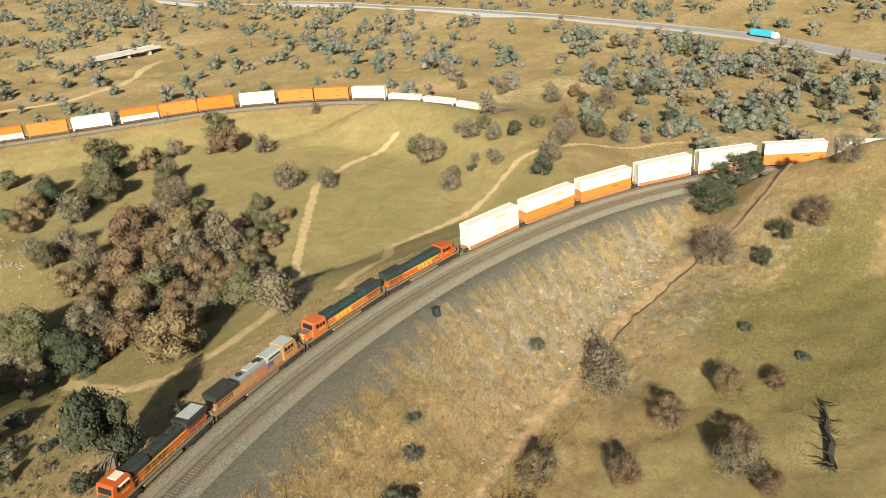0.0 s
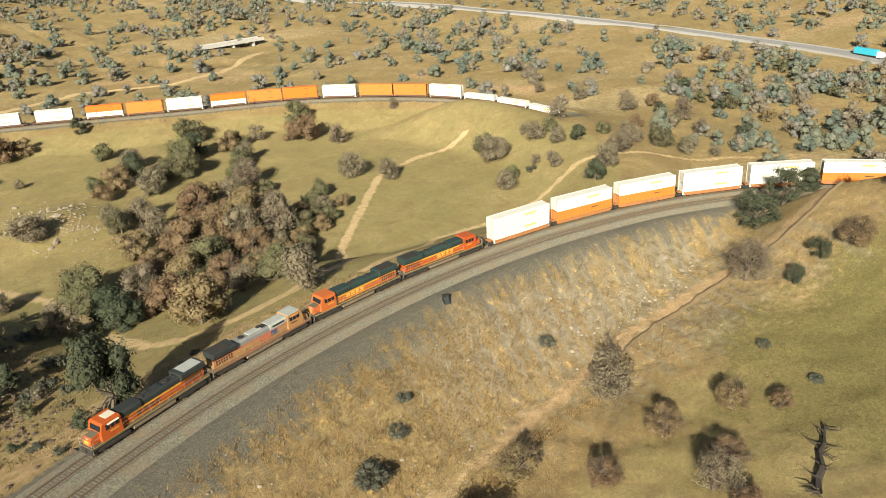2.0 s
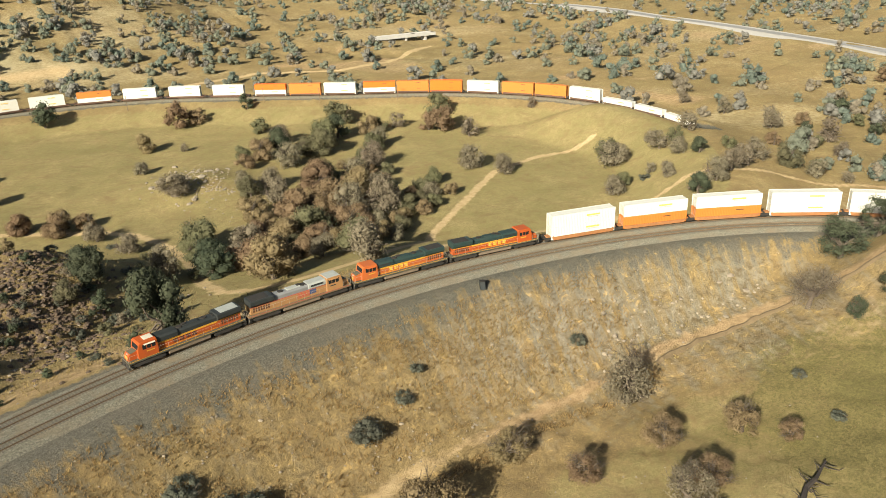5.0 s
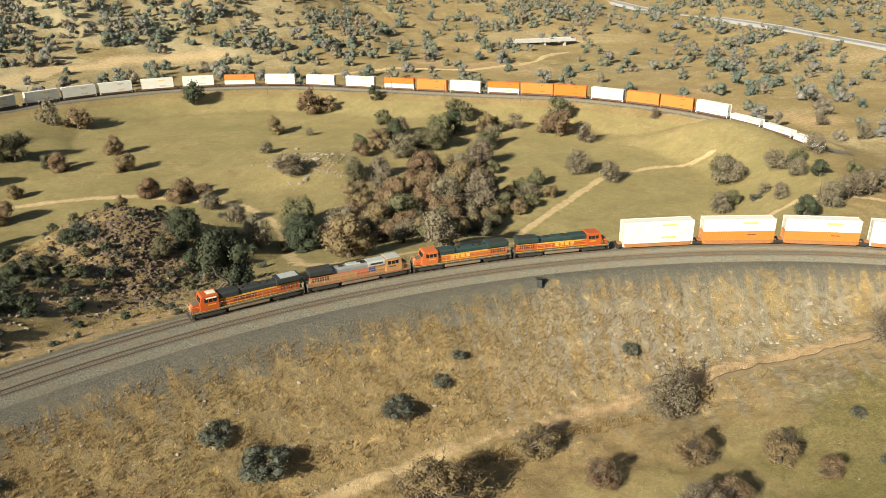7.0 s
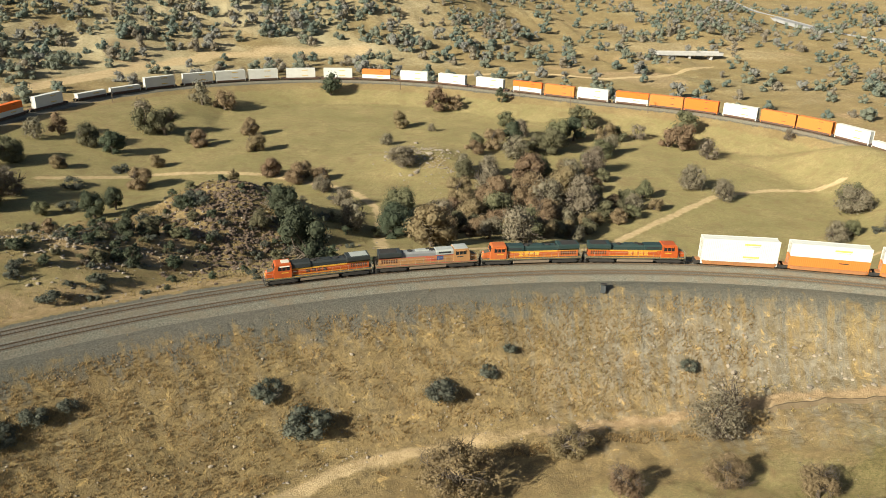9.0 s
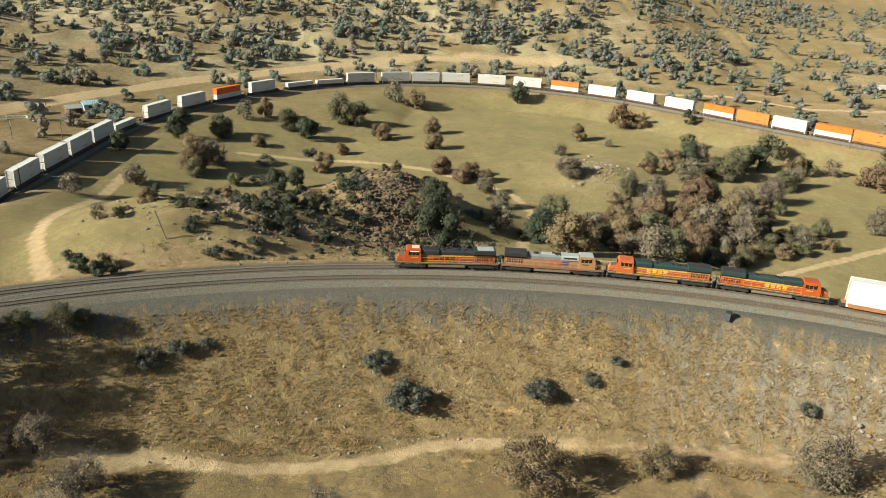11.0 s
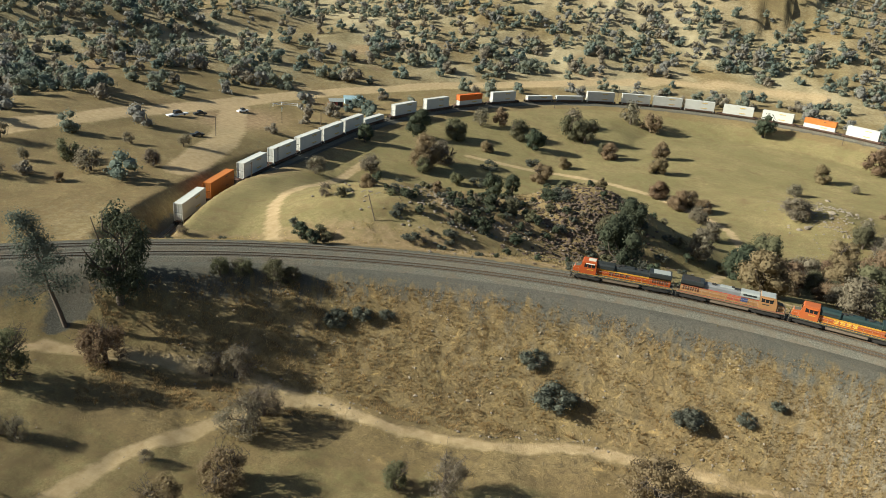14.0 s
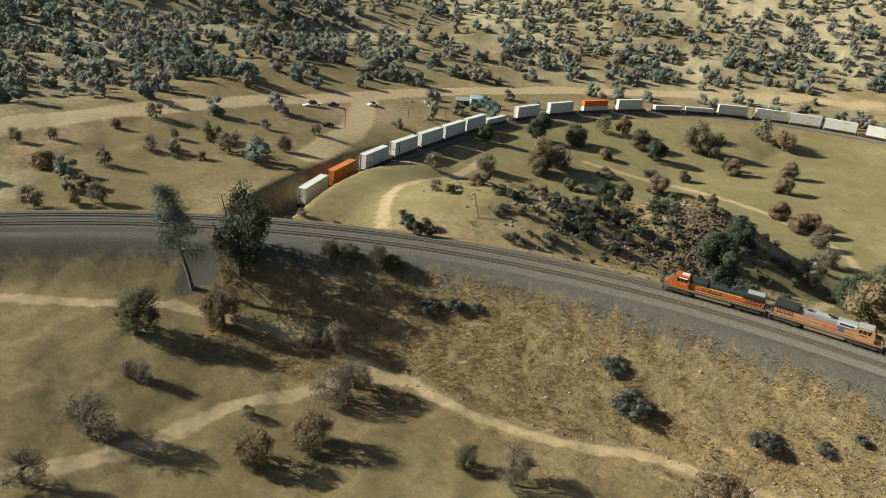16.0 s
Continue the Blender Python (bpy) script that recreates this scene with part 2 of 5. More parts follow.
VALLEY_X = np.array([-420, -260, -190, -160, -130, -100, -60, -10, 30, 60, 100, 160, 260, 420], float)
VALLEY_Z = np.array([-6, -5, -6.5, -10, -15, -18, -18.5, -17.5, -12.5, -6.5, -2.5, 0.5, 3, 5], float)


def natural(x, y):
    """The ground's height before the highway was cut, at x, y (arrays)."""
    x, y = np.asarray(x, float), np.asarray(y, float)
    rho, phi = near_polar(x, y)
    rad, th = far_polar(x, y)
    # valley on the outside of the near curve
    valley = cubic(VALLEY_X, VALLEY_Z, np.clip(x, -419, 419)) + 0.2 * np.clip(-35 - y, 0, 90) * smooth(-90, -15, x)
    valley = valley + 0.6 * waves(x, y, 60, 3)
    # grassy ridge that hides the end of the curve
    valley = valley + 10.5 * smooth(38, 78, x) * smooth(-36, -60, y) * smooth(330, 200, x)
    valley = valley + 5.5 * smooth(48, 76, x) * smooth(-58, -80, y) * smooth(330, 200, x)
    # meadow and slopes inside the loop
    meadow = -20.0 + 0.8 * waves(x, y, 120, 5) + 13 * smooth(-95, -190, x) * smooth(150, -20, y)
    meadow = meadow + 22 * np.exp(-(((x + 119) / np.where(x > -119, 56, 40)) ** 2 + ((y - 36) / 45) ** 2)) + 6 * np.exp(-(((x + 80) / 20) ** 2 + ((y - 80) / 20) ** 2))
    meadow = meadow + 13 * np.exp(-(((x + 68) / np.where(x > -68, 33, 24)) ** 2 + ((y - 80) / 27) ** 2))
    meadow = meadow + 2.6 * waves(x, y, 22, 15) * np.exp(-(((x + 100) / 40) ** 2 + ((y - 58) / 44) ** 2))
    meadow = meadow + 5 * np.exp(-(((x - 2) / 17) ** 2 + ((y - 160) / 18) ** 2))
    meadow = meadow + 3 * smooth(60, 150, x) * smooth(70, 0, y)
    # country beyond the far curve
    out = np.hypot(x + 25, y - 150)
    hills = -14 + 0.028 * np.clip(out - 200, 0, 900) + 18 * waves(x, y, 380, 8, 2) * smooth(225, 520, out) + 2.5 * waves(x, y, 90, 9) * smooth(190, 320, out)
    hills = hills + (14 + 50 * smooth(255, 190, th)) * smooth(195, 520, out) * smooth(138, 178, th) * smooth(310, 255, th)
    hills = hills + 40 * smooth(700, 2600, out)
    hills = hills + 9 * smooth(-190, -330, x) * smooth(330, 60, y) * smooth(-250, -60, y)
    far_r = cubic(FAR_DEG, FAR_RAD, np.clip(th, 30, 330))
    hills = hills + 7 * smooth(4, 11, rad - far_r) * smooth(268, 296, th) * smooth(150, 60, rad - far_r)
    meadow = meadow + 3.6 * smooth(-32, -10, rad - far_r) * smooth(250, 275, th) * smooth(332, 322, th)
    inside = np.where(rho < NEAR_R + 3, valley, meadow)
    lip = smooth(-46, -14, rad - far_r) * smooth(90, 78, th) * (th > 20)
    meadow_side = inside * (1 - lip) + (-7.8 + 0.5 * waves(x, y, 40, 17)) * lip
    inside = np.where(rho < NEAR_R + 3, inside, meadow_side)
    beyond = smooth(-6, 25, rad - far_r) * (rho > NEAR_R + 3)
    z = inside * (1 - beyond) + hills * beyond
    z = z * (1 - smooth(250, 420, out)) + hills * smooth(250, 420, out)
    # bench of the far line: bank below it, cutting above it
    d = np.clip(np.abs(rad - far_r) - 3.8, 0, None)
    fz = cubic(FAR_DEG, FAR_Z, np.clip(th, 30, 330)) - 0.7
    fade = smooth(70, 58, th) * 8
    on = (th > 57) & (th < 326)
    z = np.where(on, np.clip(z, fz - (0.33 - 0.22 * smooth(190, 215, th)) * d - fade, fz + (0.8 + 0.6 * smooth(280, 300, th)) * d + fade), z)
    # bench of the near line
    lo = np.clip(NEAR_R - 6.5 - rho, 0, None)
    hi = np.clip(rho - (NEAR_R + TRACK_GAP + 5.0), 0, None)
    bank = 0.42 - 0.15 * smooth(-150, -110, x) * smooth(45, 5, x)
    arc = np.abs(phi) < 75
    rough = 0.5 * waves(x, y, 11, 12, 3) * smooth(1, 6, lo)
    z = np.where(arc, np.clip(z, -0.7 - 0.82 * lo - bank * hi, -0.7 + 0.75 * lo + 0.6 * hi), z) + np.where(arc & (rho < NEAR_R), rough, 0)
    return z


HIGHWAY = [(540, 900), (478, 600), (445, 404), (421, 280), (397, 160), (370, 65), (335, -15), (292, -77), (235, -150), (150, -290)]
hx, hy = np.array(HIGHWAY, float).T
hs = np.r_[0, np.cumsum(np.hypot(np.diff(hx), np.diff(hy)))]
HW_S = np.arange(0, hs[-1], 24.0)
HW_XY = np.stack([cubic(hs, hx, HW_S), cubic(hs, hy, HW_S)], 1)
hz = natural(HW_XY[:, 0], HW_XY[:, 1])
HW_Z = np.convolve(np.pad(hz, 6, "edge"), np.ones(13) / 13, "valid") + 0.8


def height(x, y):
    """The ground's height at x, y (arrays)."""
    x, y = np.asarray(x, float), np.asarray(y, float)
    z = natural(x, y)
    near = (x > 100) & (y > -320) & (y < 950) & (x < 620)
    if near.any():
        px, py = x[near], y[near]
        best, level = np.full(px.shape, 1e9), np.zeros(px.shape)
        for i in range(len(HW_XY) - 1):
            (ax, ay), (bx, by) = HW_XY[i], HW_XY[i + 1]
            dx, dy = bx - ax, by - ay
            s = np.clip(((px - ax) * dx + (py - ay) * dy) / (dx * dx + dy * dy), 0, 1)
            d = np.hypot(px - ax - s * dx, py - ay - s * dy)
            level = np.where(d < best, HW_Z[i] + (HW_Z[i + 1] - HW_Z[i]) * s, level)
            best = np.minimum(best, d)
        k = smooth(32, 9, best)
        z[near] = z[near] * (1 - k) + (level - 0.6) * k
    return z


def ground_z(x, y):
    return float(height(np.array([x]), np.array([y]))[0])


def to_path(x, y, pts):
    """Distance to a path of points."""
    best = np.full(np.broadcast(x, y).shape, 1e9)
    for (ax, ay), (bx, by) in zip(pts[:-1], pts[1:]):
        dx, dy = bx - ax, by - ay
        s = np.clip(((x - ax) * dx + (y - ay) * dy) / (dx * dx + dy * dy), 0, 1)
        best = np.minimum(best, np.hypot(x - ax - s * dx, y - ay - s * dy))
    return best


ROAD_VALLEY = [(-240, -120), (-194, -84), (-175, -67), (-166, -59), (-156, -48), (-141, -40), (-126, -35), (-118, -33), (-107, -32), (-92, -33), (-73, -30), (-57, -23), (-37, -21), (-26, -21), (-13, -23), (1, -25), (25, -29), (45, -37), (62, -48), (78, -56), (110, -60), (149, -66), (230, -90)]
ROAD_SPUR = [(-145, -120), (-135, -95), (-130, -84), (-127, -71), (-126, -63), (-119, -48), (-114, -37), (-106, -32)]
ROAD_MEADOW = [(14, 40), (2, 38), (-8, 36), (-22, 35), (-34, 39), (-38, 47), (-36, 63), (-30, 92), (-28, 110), (-32, 128), (-38, 137), (-61, 157), (-78, 164), (-101, 167), (-140, 160)]
ROAD_RISE = [(14, 40), (36, 65), (67, 84), (94, 100), (121, 103), (146, 96)]
ROAD_INNER = [(163, -62), (163, -46), (149, -8), (139, 2), (113, 29), (75, 38), (56, 46), (30, 30), (5, 26)]
ROAD_WEST = [(-138, 2), (-150, 22), (-160, 50), (-166, 90), (-168, 120)]
ROAD_FAR = [(-278, -90), (-269, -14), (-266, 23), (-263, 45), (-259, 70), (-258, 102), (-257, 140), (-251, 178), (-239, 216), (-222, 251), (-201, 285), (-162, 327), (-122, 364), (-80, 390), (-40, 400), (20, 398)]
ROAD_BACK = [(-250, 152), (-238, 132), (-225, 112), (-212, 88), (-200, 50)]
ROAD_HILL = [(60, 330), (110, 330), (150, 300), (185, 300), (240, 330)]


def axis(lo, hi, step, far_lo, far_hi, grow=1.17):
    mid = list(np.arange(lo, hi + step / 2, step))
    a, s = [], step
    p = lo
    while p > far_lo:
        s *= grow
        p -= s
        a.append(p)
    b, s, p = [], step, hi
    while p < far_hi:
        s *= grow
        p += s
        b.append(p)
    return np.array(a[::-1] + mid + b)


def build_ground():
    xs, ys = axis(-260, 200, 1.6, -3800, 3800), axis(-130, 330, 1.6, -3000, 4200)
    gx, gy = np.meshgrid(xs, ys)
    gz = height(gx, gy)
    nx, ny = len(xs), len(ys)
    co = np.stack([gx, gy, gz], -1).reshape(-1, 3)
    i = np.arange(nx * ny).reshape(ny, nx)
    quads = np.stack([i[:-1, :-1], i[:-1, 1:], i[1:, 1:], i[1:, :-1]], -1).reshape(-1, 4)
    me = bpy.data.meshes.new("ground")
    me.from_pydata(co.tolist(), [], quads.tolist())
    x, y = co[:, 0], co[:, 1]
    rho, phi = near_polar(x, y)
    rad, th = far_polar(x, y)
    arc = np.abs(phi) < 75
    road = np.zeros(len(x))
    for pts, w in ((ROAD_VALLEY, 1.7), (ROAD_SPUR, 1.9), (ROAD_MEADOW, 1.9), (ROAD_RISE, 1.6), (ROAD_INNER, 1.6), (ROAD_WEST, 2.0), (ROAD_FAR, 7.0), (ROAD_BACK, 6.0), (ROAD_HILL, 2.5)):
        road = np.maximum(road, (0.95 if w > 2 else 0.8) * (1 - smooth(w * 0.45, w * 1.5, to_path(x, y, pts) + 0.5 * waves(x, y, 9, 51, 2))))
    patch = smooth(0.25, 0.7, waves(x, y, 160, 21)) * 0.62 * smooth(160, 260, np.hypot(x + 25, y - 150))
    yard = 0.8 * np.exp(-(((x + 234) / 20) ** 2 + ((y - 132) / 34) ** 2)) + 0.5 * np.exp(-(((x + 185) / 14) ** 2 + ((y - 75) / 60) ** 2))
    yard = yard + 0.42 * np.exp(-(((x + 150) / 16) ** 2 + ((y + 82) / 18) ** 2))
    track_dust = road * np.maximum(smooth(-5, -45, x), smooth(-60, 20, y))
    bare = np.maximum(np.maximum(road * smooth(-45, -5, x) * smooth(20, -20, y), patch), yard)
    bare = np.maximum(bare, 0.75 * np.exp(-(((x + 102) / 26) ** 2 + ((y - 44) / 20) ** 2)) * smooth(-0.5, 0.3, waves(x, y, 17, 63, 3)))
    bare = np.maximum(bare, 0.55 * arc * smooth(NEAR_R + 9, NEAR_R + 12, rho) * (1 - smooth(NEAR_R + 18, NEAR_R + 30, rho)))
    slope = arc * smooth(NEAR_R - 50, NEAR_R - 36, rho + 5 * waves(x, y, 24, 61, 3)) * (1 - smooth(NEAR_R - 5, NEAR_R - 3, rho)) * (1 - smooth(45, 85, x)) * smooth(-150, -120, x)
    inside = (rad < cubic(FAR_DEG, FAR_RAD, np.clip(th, 30, 330)) - 12) & (rho > NEAR_R + 15)
    knoll = np.exp(-(((x + 90) / 42) ** 2 + ((y - 60) / 38) ** 2))
    lush = np.where(inside, 0.85 - 0.75 * knoll, 0.35) + np.where((rho < NEAR_R) & (slope < 0.2), 0.25 - 0.15 * smooth(-60, -120, x), 0) - slope * 0.8
    skirt = np.interp(x, [-150, -113, -91, -73, -52, -30, -6, 17, 60], [12.5, 8.5, 9.0, 10.0, 11.0, 10.0, 9.0, 8.5, 8.0])
    grav = np.maximum(arc * np.clip(0.5 + (rho - NEAR_R + skirt) / 13.0, 0, 1) * (1 - smooth(NEAR_R + TRACK_GAP + 3.5, NEAR_R + TRACK_GAP + 5.5, rho)),
                      ((th > 63) & (th < 326)) * (1 - smooth(3.5, 6.5, np.abs(rad - cubic(FAR_DEG, FAR_RAD, np.clip(th, 30, 330))))))
    scree = slope * np.clip(0.26 + 0.46 * smooth(-35, 8, x), 0, 1) * (0.6 + 0.4 * smooth(NEAR_R - 34, NEAR_R - 14, rho))
    deep = smooth(-40, 40, x) * smooth(NEAR_R - 30, NEAR_R - 40, rho) * (0.75 + 0.4 * waves(x, y, 60, 93))
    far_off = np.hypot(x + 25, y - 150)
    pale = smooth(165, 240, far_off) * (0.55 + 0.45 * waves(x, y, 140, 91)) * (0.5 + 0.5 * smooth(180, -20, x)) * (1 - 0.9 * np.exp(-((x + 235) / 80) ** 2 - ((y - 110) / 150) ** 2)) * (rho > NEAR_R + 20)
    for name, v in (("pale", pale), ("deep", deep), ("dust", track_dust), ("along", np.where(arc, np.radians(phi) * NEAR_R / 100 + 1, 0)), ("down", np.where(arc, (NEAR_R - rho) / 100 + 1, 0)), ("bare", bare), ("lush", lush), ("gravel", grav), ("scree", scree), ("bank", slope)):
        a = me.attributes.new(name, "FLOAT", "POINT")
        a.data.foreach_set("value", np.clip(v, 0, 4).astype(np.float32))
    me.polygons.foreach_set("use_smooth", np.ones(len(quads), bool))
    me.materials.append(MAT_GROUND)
    return tagged(new("ground", me), "dry grassland with green meadow, dirt roads and gravel slopes", "ground", "", "structure")


ground = build_ground()

# ---- building helpers ----
def mesh_object(name, verts, faces, mat, parent=None, label="", smooth_faces=False):
    me = bpy.data.meshes.new(name)
    me.from_pydata([tuple(v) for v in verts], [], [tuple(f) for f in faces])
    if smooth_faces:
        me.polygons.foreach_set("use_smooth", np.ones(len(me.polygons), bool))
    for mm in mat if isinstance(mat, (list, tuple)) else [mat]:
        me.materials.append(mm)
    ob = new(name, me)
    ob.parent = parent
    if label:
        ob["label"] = label
    return ob


def sweep(name, line, profile, mat, parent=None, label="", closed=True):
    """A profile of (across, up) carried along a line of (x, y, z)."""
    line = np.asarray(line, float)
    tang = np.gradient(line[:, :2], axis=0)
    tang /= np.linalg.norm(tang, axis=1)[:, None]
    side = np.stack([tang[:, 1], -tang[:, 0]], 1)
    verts, faces, k = [], [], len(profile)
    for p, s in zip(line, side):
        for a, u in profile:
            verts.append((p[0] + s[0] * a, p[1] + s[1] * a, p[2] + u))
    for i in range(len(line) - 1):
        for j in range(k if closed else k - 1):
            b = (j + 1) % k
            faces.append((i * k + j, i * k + b, (i + 1) * k + b, (i + 1) * k + j))
    return mesh_object(name, verts, faces, mat, parent, label)


RAIL_PROFILE = [(-0.07, 0), (-0.07, 0.02), (-0.012, 0.045), (-0.012, 0.12), (-0.038, 0.135), (-0.038, 0.172), (0.038, 0.172), (0.038, 0.135), (0.012, 0.12), (0.012, 0.045), (0.07, 0.02), (0.07, 0)]


def build_track(name, line, label):
    """Ballast bed with sleepers and two rails. The line runs along the rail foot."""
    line = np.asarray(line, float)
    base = new(name)
    tagged(base, label, "railway track", "railway tracks", "structure")
    bed = line.copy()
    sweep("ballast_bed", bed, [(-3.6, -0.85), (-1.9, -0.07), (1.9, -0.07), (3.6, -0.85)], MAT_BALLAST, base, "grey crushed-stone ballast", False)
    tang = np.gradient(line[:, :2], axis=0)
    tang /= np.linalg.norm(tang, axis=1)[:, None]
    side = np.stack([tang[:, 1], -tang[:, 0]], 1)
    for s in (-0.7525, 0.7525):
        rl = line.copy()
        rl[:, :2] += side * s
        rail = sweep("rail", rl, RAIL_PROFILE, MAT_RAIL, base, "rusty steel rail")
        sweep("rail_head", rl, [(-0.03, 0.1725), (-0.03, 0.176), (0.03, 0.176), (0.03, 0.1725)], MAT_RAIL_TOP, rail, "polished running surface")
    seg = np.r_[0, np.cumsum(np.linalg.norm(np.diff(line, axis=0), axis=1))]
    rng = random.Random(len(name) * 7 + len(line))
    verts, faces = [], []
    for d in np.arange(0.3, seg[-1] - 0.3, 0.56):
        c = np.array([np.interp(d, seg, line[:, k]) for k in range(3)])
        i = min(np.searchsorted(seg, d), len(line) - 1)
        t, s = tang[i], side[i]
        w, ln, b = 0.115 + rng.uniform(-0.01, 0.01), 1.3 + rng.uniform(-0.05, 0.05), len(verts)
        up = rng.uniform(-0.015, 0.012)
        for a in (-1, 1):
            for k in (-1, 1):
                for u in (-0.16, -0.005):
                    verts.append((c[0] + s[0] * ln * a + t[0] * w * k, c[1] + s[1] * ln * a + t[1] * w * k, c[2] + u + up))
        faces += [(b + 1, b + 5, b + 7, b + 3), (b, b + 1, b + 3, b + 2), (b + 4, b + 6, b + 7, b + 5), (b, b + 4, b + 5, b + 1), (b + 2, b + 3, b + 7, b + 6)]
    sl = mesh_object("sleepers", verts, faces, MAT_SLEEPER, base, "weathered timber sleepers")
    sl["kind"] = "stuff"
    return base


def arc_line(radius, a, b, step=1.2):
    deg = np.arange(a, b, math.degrees(step / radius))
    x, y = near_at(deg, radius)
    return np.stack([x, y, np.zeros(len(deg))], 1)


OUTER_LINE = arc_line(NEAR_R, -72, 72)
INNER_LINE = arc_line(NEAR_R + TRACK_GAP, -72, 72)
far_deg = np.arange(62, 326, 0.45)
FAR_LINE = np.stack([*far_at(far_deg), cubic(FAR_DEG, FAR_Z, far_deg)], 1)
build_track("track_outer", OUTER_LINE, "empty curved railway track on grey ballast")
build_track("track_inner", INNER_LINE, "curved railway track under the locomotives")
build_track("track_far", FAR_LINE, "railway track round the far side of the meadow")

# places of the trees: x, y, width of the crown
DARK_OAKS_A = [(220, -75, 7.2), (281, -61, 6.7), (52, -58, 5.2), (45, -55, 5.0), (92, -46, 7.5), (78, -44, 9.9), (68, -41, 10.9), (-150, -34.5, 15.0), (189, -23, 7.2), (172, -9, 7.0), (280, -8, 7.2), (-127, 2, 4.5), (-133, 7, 5.1), (211, 13, 6.3), (97, 14, 8.3), (-60, 21, 12.5), (-95, 33, 5.4), (197, 33, 6.2), (229, 35, 8.5), (133, 38, 6.7), (-97, 47, 5.6), (-62, 55, 4.9), (-62, 64, 11.0), (-87, 68, 6.3), (-31, 69, 11.3), (-28, 77, 11.2)]
DARK_OAKS_B = [(-116, 118, 9.8), (-111, 126, 8.1), (-179, 140, 9.4), (-167, 168, 13.8), (46, 181, 12.1), (77, 185, 12.2), (-119, 193, 12.4), (66, 252, 8.7), (-18, 297, 15.3)]
DARK_OAKS = DARK_OAKS_A + DARK_OAKS_B
GREY_OAKS_A = [(47, -45, 11.2), (6, -32.5, 14.0), (-13, -58.5, 8.4), (68.5, -69, 8.5), (-134, -97, 7.8), (-135, -84, 10.4), (177, -76, 5.0), (-144, -70, 4.2), (89, -69, 8.3), (-141, -69, 5.2), (212, -65, 5.6), (-122, -62, 3.1), (-75, -47, 8.8), (-113, -47, 9.9), (266, -45, 8.4), (242, -44, 6.3), (-113, -41, 7.9), (-214, -41, 7.9), (194, -39, 7.1), (-128, -36, 6.1), (180, -36, 5.4), (-124, -34, 8.3), (268, -30, 8.6), (-207, -27, 7.5), (190, -19, 5.7), (-258, -17, 6.0), (230, -10, 6.4), (-229, -9, 6.7), (-254, -9, 5.2), (150, -5, 5.2), (197, -3, 5.9), (147, 3, 9.0), (-231, 9, 7.1), (174, 9, 7.2)]
GREY_OAKS_B = [(253, 16, 8.8), (109, 16, 10.3), (152, 17, 6.9), (120, 18, 10.6), (100, 18, 4.6), (130, 18, 9.1), (142, 20, 9.3), (191, 21, 12.4), (-237, 24, 4.7), (-138, 29, 4.6), (153, 30, 5.5), (-218, 30, 10.3), (-255, 32, 8.0), (-7, 33, 13.0), (300, 38, 7.8), (116, 38, 6.6), (121, 42, 5.2), (133, 46, 7.9), (-208, 46, 6.8), (198, 48, 11.3), (121, 49, 5.2), (103, 50, 9.5), (263, 51, 7.4), (156, 58, 10.7), (138, 58, 10.4), (-228, 59, 5.2), (142, 66, 5.7), (-215, 70, 6.3), (128, 71, 14.9), (-42, 72, 10.2)]
GREY_OAKS_C = [(207, 75, 9.8), (-173, 87, 8.7), (36, 91, 15.5), (-12, 92, 11.9), (95, 95, 10.6), (27, 96, 13.9), (210, 98, 7.7), (-161, 108, 10.4), (91, 110, 12.1), (-39, 113, 9.0), (16, 125, 12.5), (50, 129, 12.3), (-43, 131, 8.3), (64, 137, 12.7), (22, 140, 10.7), (-145, 141, 12.7), (12, 144, 8.6), (121, 146, 11.3), (161, 147, 6.6), (-11, 152, 13.7), (82, 161, 11.4), (40, 162, 13.7), (107, 182, 9.7), (-8, 194, 7.5), (54, 195, 11.3), (-150, 209, 11.6), (18, 215, 5.3), (-111, 245, 12.7), (-86, 277, 15.3)]
GREY_OAKS = GREY_OAKS_A + GREY_OAKS_B + GREY_OAKS_C
OLIVE_OAKS_A = [(248, -73, 6.1), (-154, -60, 12.5), (208, -58, 7.2), (-84, -48, 6.0), (188, -29, 7.1), (-218, -24, 5.4), (253, -22, 6.6), (-136, -21, 5.2), (-132, -19, 5.4), (-125, -17, 7.0), (-122, -16, 5.6), (-125, 5, 4.0), (151, 6, 6.7), (-129, 9, 4.3), (218, 11, 8.1), (296, 11, 9.6), (148, 13, 11.1), (182, 21, 5.9), (224, 25, 6.6), (-133, 28, 3.9), (144, 34, 6.9), (-229, 34, 8.7), (-102, 34, 4.5), (-93, 50, 5.8), (-0, 51, 12.4), (112, 53, 6.6), (143, 55, 7.1), (-68, 58, 6.1)]
OLIVE_OAKS_B = [(134, 79, 10.9), (7, 84, 14.8), (-28, 90, 8.7), (-23, 102, 14.3), (-132, 124, 6.5), (-147, 125, 7.6), (40, 130, 12.4), (11, 136, 10.0), (77, 156, 10.8), (60, 165, 13.8), (52, 170, 10.7), (-152, 178, 13.0), (130, 180, 15.5), (29, 180, 8.4), (97, 181, 9.7), (66, 181, 14.9), (-129, 202, 12.7), (92, 205, 15.5), (-89, 210, 7.8), (57, 220, 10.7), (-101, 223, 14.8), (-109, 225, 14.9)]
OLIVE_OAKS = OLIVE_OAKS_A + OLIVE_OAKS_B
